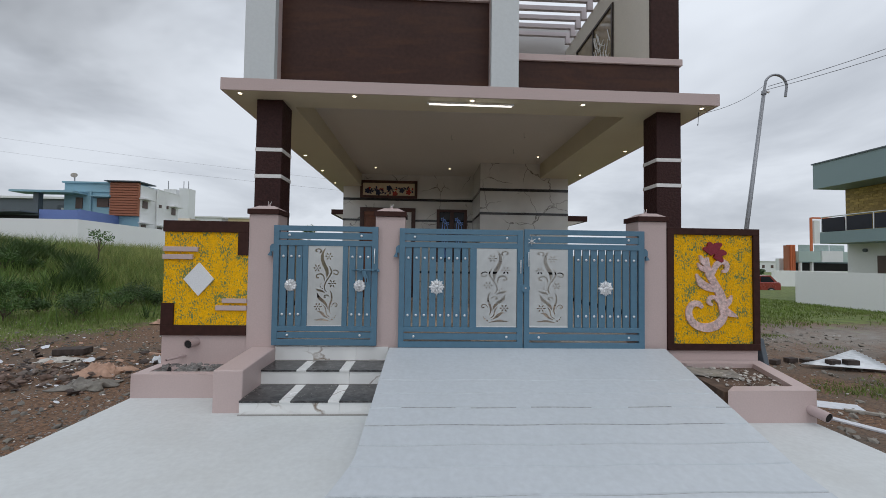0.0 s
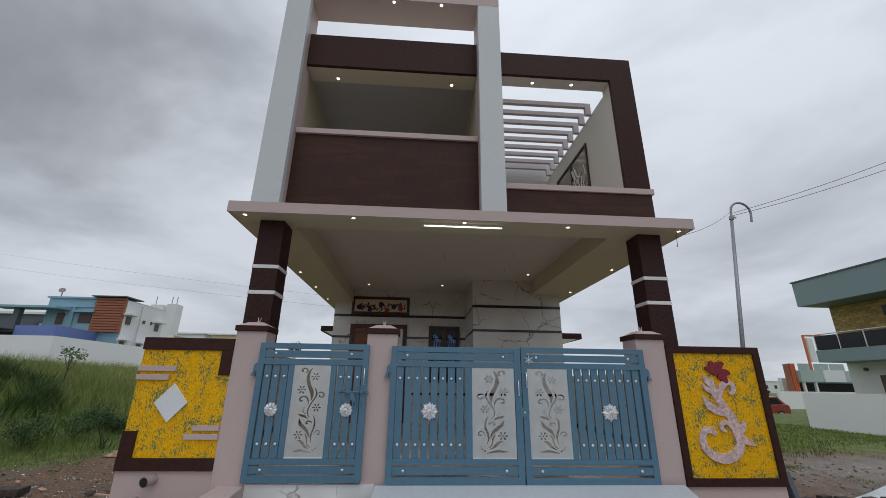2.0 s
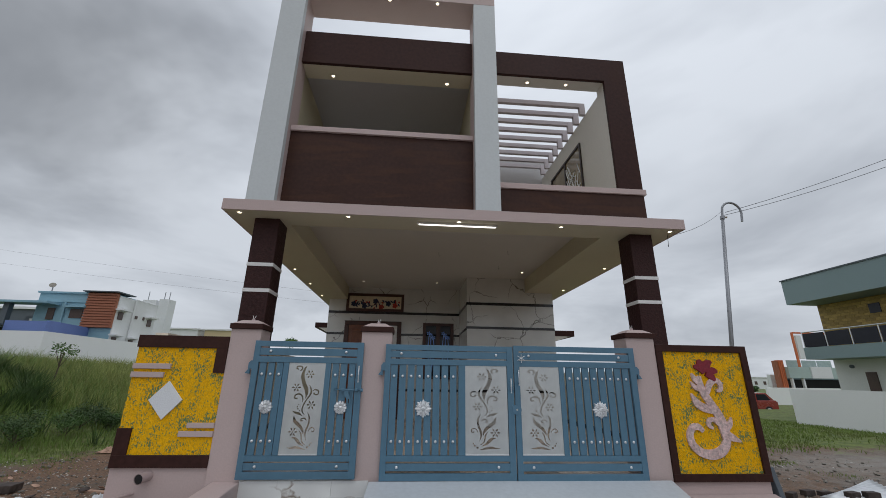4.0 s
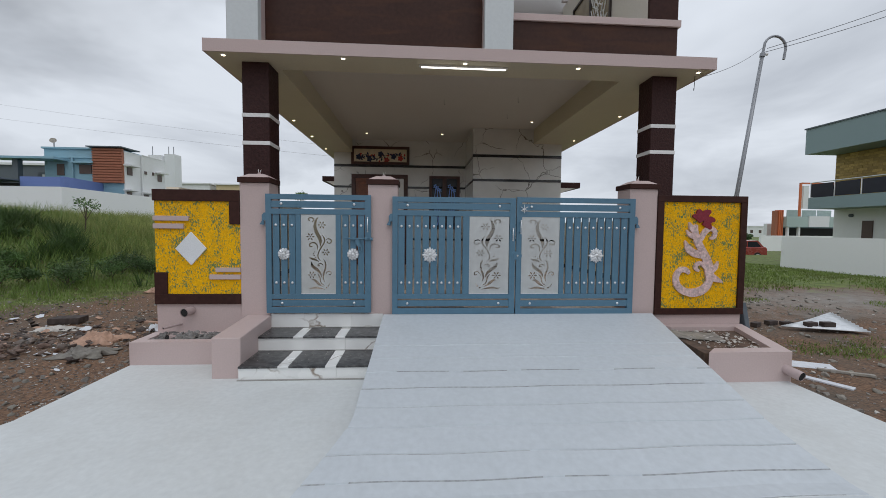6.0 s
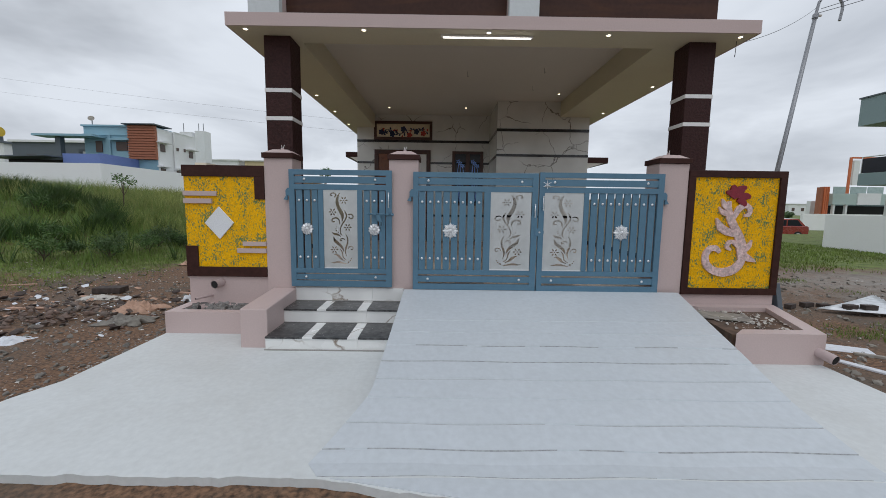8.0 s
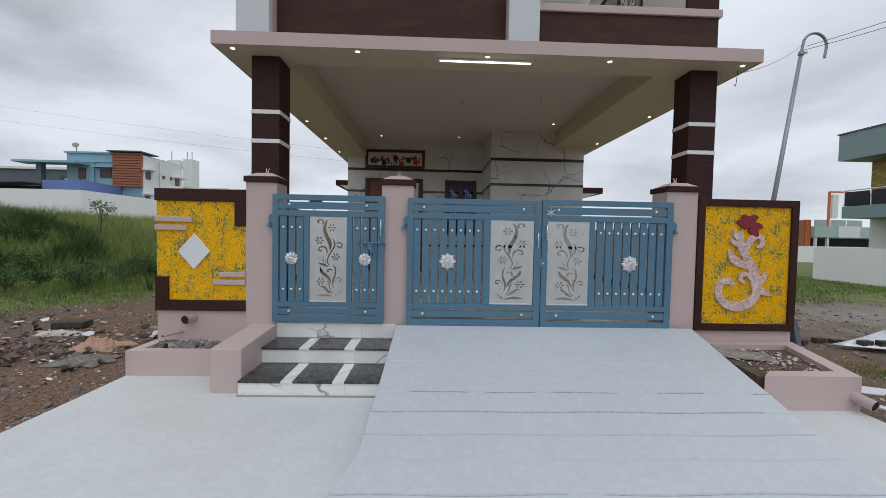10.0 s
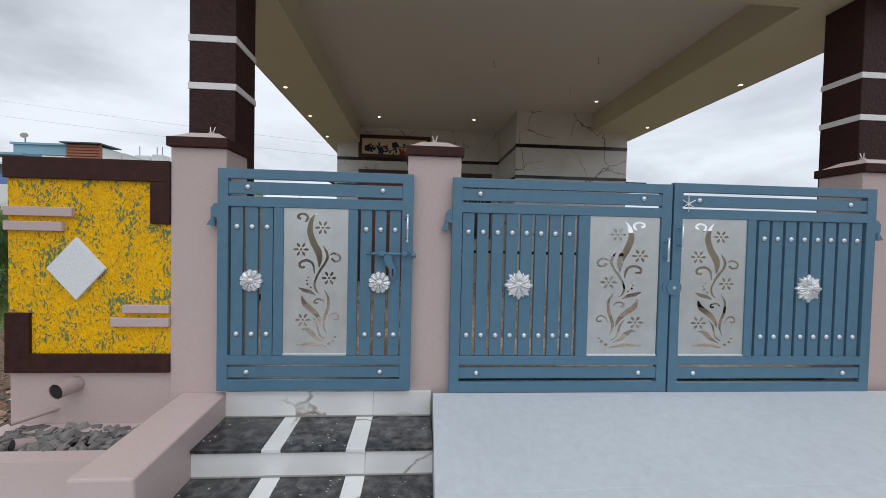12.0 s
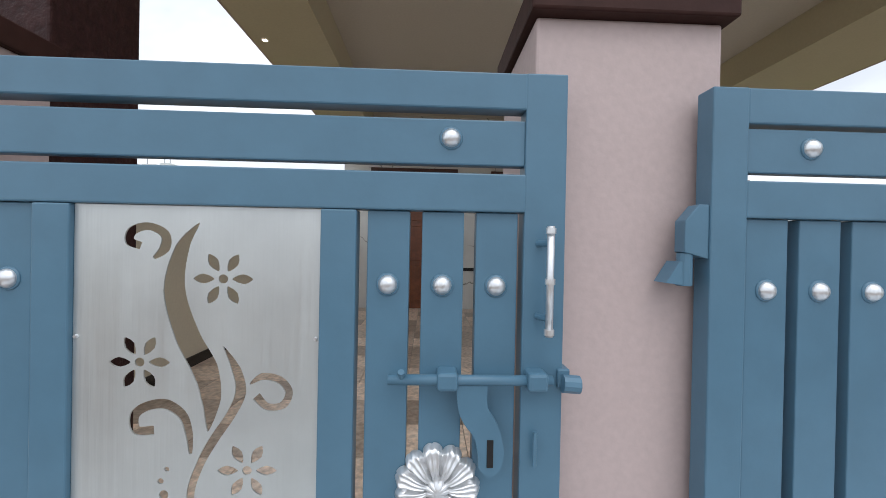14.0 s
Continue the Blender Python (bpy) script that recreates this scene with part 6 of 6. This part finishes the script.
scatter("rubble", 4200, west_plot, 0.005, 0.042, STONE, "grey broken stones and rubble on bare earth", 3)
scatter("pale_chips", 3600, west_plot, 0.004, 0.022, CHIPS, "small pale chips scattered on the earth", 5, 0.35)
scatter("rubble", 1500, east_plot, 0.006, 0.06, STONE, "small dark stones on the empty plot", 6)
scatter("pale_chips", 500, east_plot, 0.006, 0.03, CHIPS, "small pale chips scattered on the earth", 7, 0.35)


def west_edge(rnd):
    x = -3.2 - 3.4 * rnd.random() ** 1.5
    y = rnd.uniform(0.8, 6.5)
    return x, y, height(x, y)


def litter_strip(rnd):
    x = -3.9 - 3.6 * rnd.random()
    y = 5.9 + 0.75 * rnd.gauss(0, 1) - 0.12 * (x + 5)
    return x, y, height(x, y) + 0.01


scatter("earth_grit", 7000, west_edge, 0.003, 0.013, GRIT, "fine grey and pale grit on bare earth", 16, 0.6)
scatter("pale_litter", 120, litter_strip, 0.015, 0.085, SACK, "torn pale plastic scraps among the rubble", 17, 0.10)
scatter("tan_litter", 120, litter_strip, 0.015, 0.08, TAN, "tan wrapping and wood scraps among the rubble", 18, 0.14)
scatter("dark_slabs", 200, litter_strip, 0.02, 0.085, DARKSTONE, "dark broken slab pieces among the rubble", 19, 0.3)
scatter("east_grit", 3500, east_plot, 0.003, 0.014, GRIT, "fine grit on the empty plot", 20, 0.6)
scatter("road_grit", 1200, road_edge, 0.004, 0.02, STONE, "fine grit on the dirt road", 8)


def heap(rnd):
    a = rnd.gauss(0, 1.0)
    x, y = -5.6 + 0.8 * a, 5.2 + 0.3 * a + rnd.gauss(0, 0.35)
    return x, y, height(x, y) + rnd.random() * 0.05


scatter("rubble_heap", 420, heap, 0.010, 0.07, mat("red_brick_rubble", (0.15, 0.10, 0.08), 0.9, grain=14, vary=0.5, bump=0.6, stain=2, stained=0.9, tint=(0.20, 0.185, 0.17)), "low heap of broken brick and stone", 9)


def in_box(x0, x1, y0, y1, z):
    return lambda rnd: (rnd.uniform(x0, x1), rnd.uniform(y0, y1), z + rnd.random() * 0.02)


gravel = thing("planter_gravel", (-2.6, 4.9, 0.14), "grey angular gravel filling the planter", "gravel")
rg = random.Random(8)
stones = [pebble_mesh(40 + k, GRIT, 0.65) for k in range(5)]
for i in range(230):
    ob = place("stone", stones[i % 5], gravel, (rg.uniform(-3.09, -2.17), rg.uniform(4.75, 5.03), 0.175 + 0.025 * rg.random()), scale=(rg.uniform(0.025, 0.055),) * 3)
    ob.rotation_euler = (rg.uniform(-0.6, 0.6), rg.uniform(-0.6, 0.6), rg.uniform(0, 6.28))
def cement_splashes():
    """Dried cement drops on the step treads."""
    rnd = random.Random(77)
    lumps = [pebble_mesh(60 + k, CHIPS, 0.25) for k in range(3)]
    stair = bpy.data.objects["entrance_steps"]
    for i in range(90):
        x = min(-0.47, max(-1.81, rnd.choice((-1.80, -0.50, -1.25, -1.0)) + rnd.gauss(0, 0.09)))
        y, z = (rnd.uniform(4.10, 4.58), 0.091) if rnd.random() < 0.6 else (rnd.uniform(4.62, 5.0), 0.257)
        place("cement_splash", lumps[i % 3], stair, (x, y, z), scale=(rnd.uniform(0.003, 0.009),) * 3)


cement_splashes()
scatter("planter_chips", 260, in_box(3.25, 3.98, 4.05, 4.92, 0.212), 0.006, 0.03, CHIPS, "pale chips on the planter earth", 10, 0.35)


def crumple(name, at, sx, sy, h, material, label, category, seed, turn=0.0):
    """A crumpled sheet lying on the ground."""
    b = bmesh.new()
    n = 30
    rows = []
    for j in range(n + 1):
        row = []
        for i in range(n + 1):
            u, v = i / n - 0.5, j / n - 0.5
            k = (u * 3.2 + seed, v * 3.2, seed * 0.7)
            e = 1 - 0.45 * noise.noise((u * 5 + seed, v * 5, 2))
            x, y = u * sx * e, v * sy * e
            fold = 0.45 * abs(noise.noise((u * 9 + 3 * v + seed, v * 5, 4))) + 0.25 * abs(noise.noise((u * 17, v * 15 + seed, 9)))
            z = h * max(0.03, (0.25 + 0.6 * noise.noise(k) + fold) * (1 - (2 * abs(u)) ** 3) * (1 - (2 * abs(v)) ** 3)) + 0.01
            xr, yr = x * math.cos(turn) - y * math.sin(turn), x * math.sin(turn) + y * math.cos(turn)
            row.append(b.verts.new((at[0] + xr, at[1] + yr, at[2] + z)))
        rows.append(row)
    for r0, r1 in zip(rows, rows[1:]):
        for i in range(n):
            b.faces.new((r0[i], r0[i + 1], r1[i + 1], r1[i]))
    low = bmesh.ops.extrude_face_region(b, geom=b.faces[:])
    for v in low["geom"]:
        if isinstance(v, bmesh.types.BMVert):
            v.co.z -= 0.012
    bmesh.ops.recalc_face_normals(b, faces=b.faces[:])
    return tagged(part(name, b, material, smooth=True), label, category)


def on_ground(x, y, dz=0.0):
    return (x, y, height(x, y) + dz)


crumple("cloth_scrap", on_ground(-4.45, 5.75), 0.6, 0.42, 0.2, TAN, "crumpled tan cloth lying on the rubble", "cloth", 3)
crumple("plastic_sack", on_ground(-4.0, 6.5), 0.4, 0.4, 0.24, SACK, "crumpled white plastic sack on the ground", "sack", 5)
crumple("plastic_sheet", on_ground(-5.6, 6.45), 0.6, 0.3, 0.09, CHIPS, "dusty pale plastic sheet on the ground", "plastic sheet", 6)
crumple("plastic_sheet", on_ground(-4.15, 5.15), 0.6, 0.4, 0.14, STONE, "dusty grey sacking among rubble", "sacking", 7)
crumple("paper_scrap", on_ground(-4.9, 4.4), 0.3, 0.3, 0.08, SACK, "pale torn paper scrap on the ground", "paper", 8)
crumple("cloth_scrap", on_ground(-6.4, 10.1), 0.5, 0.3, 0.15, TAN, "tan rag at the grass edge", "cloth", 9)


def slab_piece(name, at, sx, sy, sz, turn, material, label, category, tilt=0.0):
    b = box(-sx / 2, sx / 2, -sy / 2, sy / 2, 0, sz, min(sz, 0.04) * 0.2)
    b.transform(pose(at[0], at[1], at[2], tilt, 0, turn))
    return tagged(part(name, b, material), label, category)


slab_piece("concrete_block", on_ground(-5.85, 6.95), 0.45, 0.25, 0.10, 8, DARKSTONE, "dark grey concrete block on the earth", "block")
for i, (x, y, a) in enumerate(((-7.9, 7.3, 20), (-4.4, 6.9, -15), (-8.3, 4.6, 40), (-5.9, 5.6, 5))):
    slab_piece("wood_strip", on_ground(x, y), 0.6, 0.06, 0.03, a, TAN, "weathered wood strip lying on the earth", "wood strip")
slab_piece("cement_board", on_ground(4.78, 4.45), 0.5, 0.22, 0.012, -25, SACK, "white cement board lying on the earth", "board", 3)
slab_piece("cement_board", on_ground(4.39, 3.95), 0.55, 0.09, 0.02, -62, SACK, "narrow white board lying on the earth", "board")
slab_piece("cement_board", on_ground(4.94, 4.16), 0.5, 0.05, 0.03, -30, STONE, "grey weathered board lying on the earth", "board")
slab_piece("tile_shard", (3.40, 4.62, 0.225), 0.62, 0.30, 0.012, -20, STONE, "dusty grey tile lying on the planter earth", "tile", 2)
slab_piece("stone_slab", (4.50, 5.22, -0.12), 0.07, 0.5, 0.62, 4, GREYHOUSE, "dark stone slab leaning at the wall end", "slab", -14)


def corrugated():
    b = bmesh.new()
    nu, nv = 6, 84
    rows = []
    for j in range(nv + 1):
        v = j / nv
        row = []
        for i in range(nu + 1):
            u = i / nu
            x, y = 6.0 + 1.1 * u + 0.2 * v * (1 - u) + 0.25 * v, 6.08 - 0.42 * u + 0.85 * v * (0.15 + 0.85 * u)
            z = 0.05 + 0.012 * math.sin(v * 11 * 6.283) + 0.14 * v * (0.2 + 0.8 * u)
            row.append(b.verts.new((x, y, height(5.6, 5.8) + z)))
        rows.append(row)
    for r0, r1 in zip(rows, rows[1:]):
        for i in range(nu):
            b.faces.new((r0[i], r0[i + 1], r1[i + 1], r1[i]))
    g = bmesh.ops.extrude_face_region(b, geom=b.faces[:])
    for v in g["geom"]:
        if isinstance(v, bmesh.types.BMVert):
            v.co.z -= 0.006
    bmesh.ops.recalc_face_normals(b, faces=b.faces[:])
    return b


tagged(part("corrugated_sheet", corrugated(), TIN, smooth=True), "pale corrugated roofing sheet on the ground", "roofing sheet")
for i, (x, y, a, mt) in enumerate(((6.15, 6.42, 10, DARKSTONE), (6.5, 6.48, -5, DARKSTONE), (6.46, 6.02, 8, DARKSTONE), (6.68, 5.95, -6, DARKSTONE), (5.72, 6.25, 30, DARKSTONE))):
    z = height(x, y) + (0.09 if i in (2, 3) else 0.0)
    slab_piece("loose_brick", (x, y, z), 0.19, 0.10, 0.075, a, mt, "dark weathered brick holding down the roofing sheet", "brick")

porch_tiles()
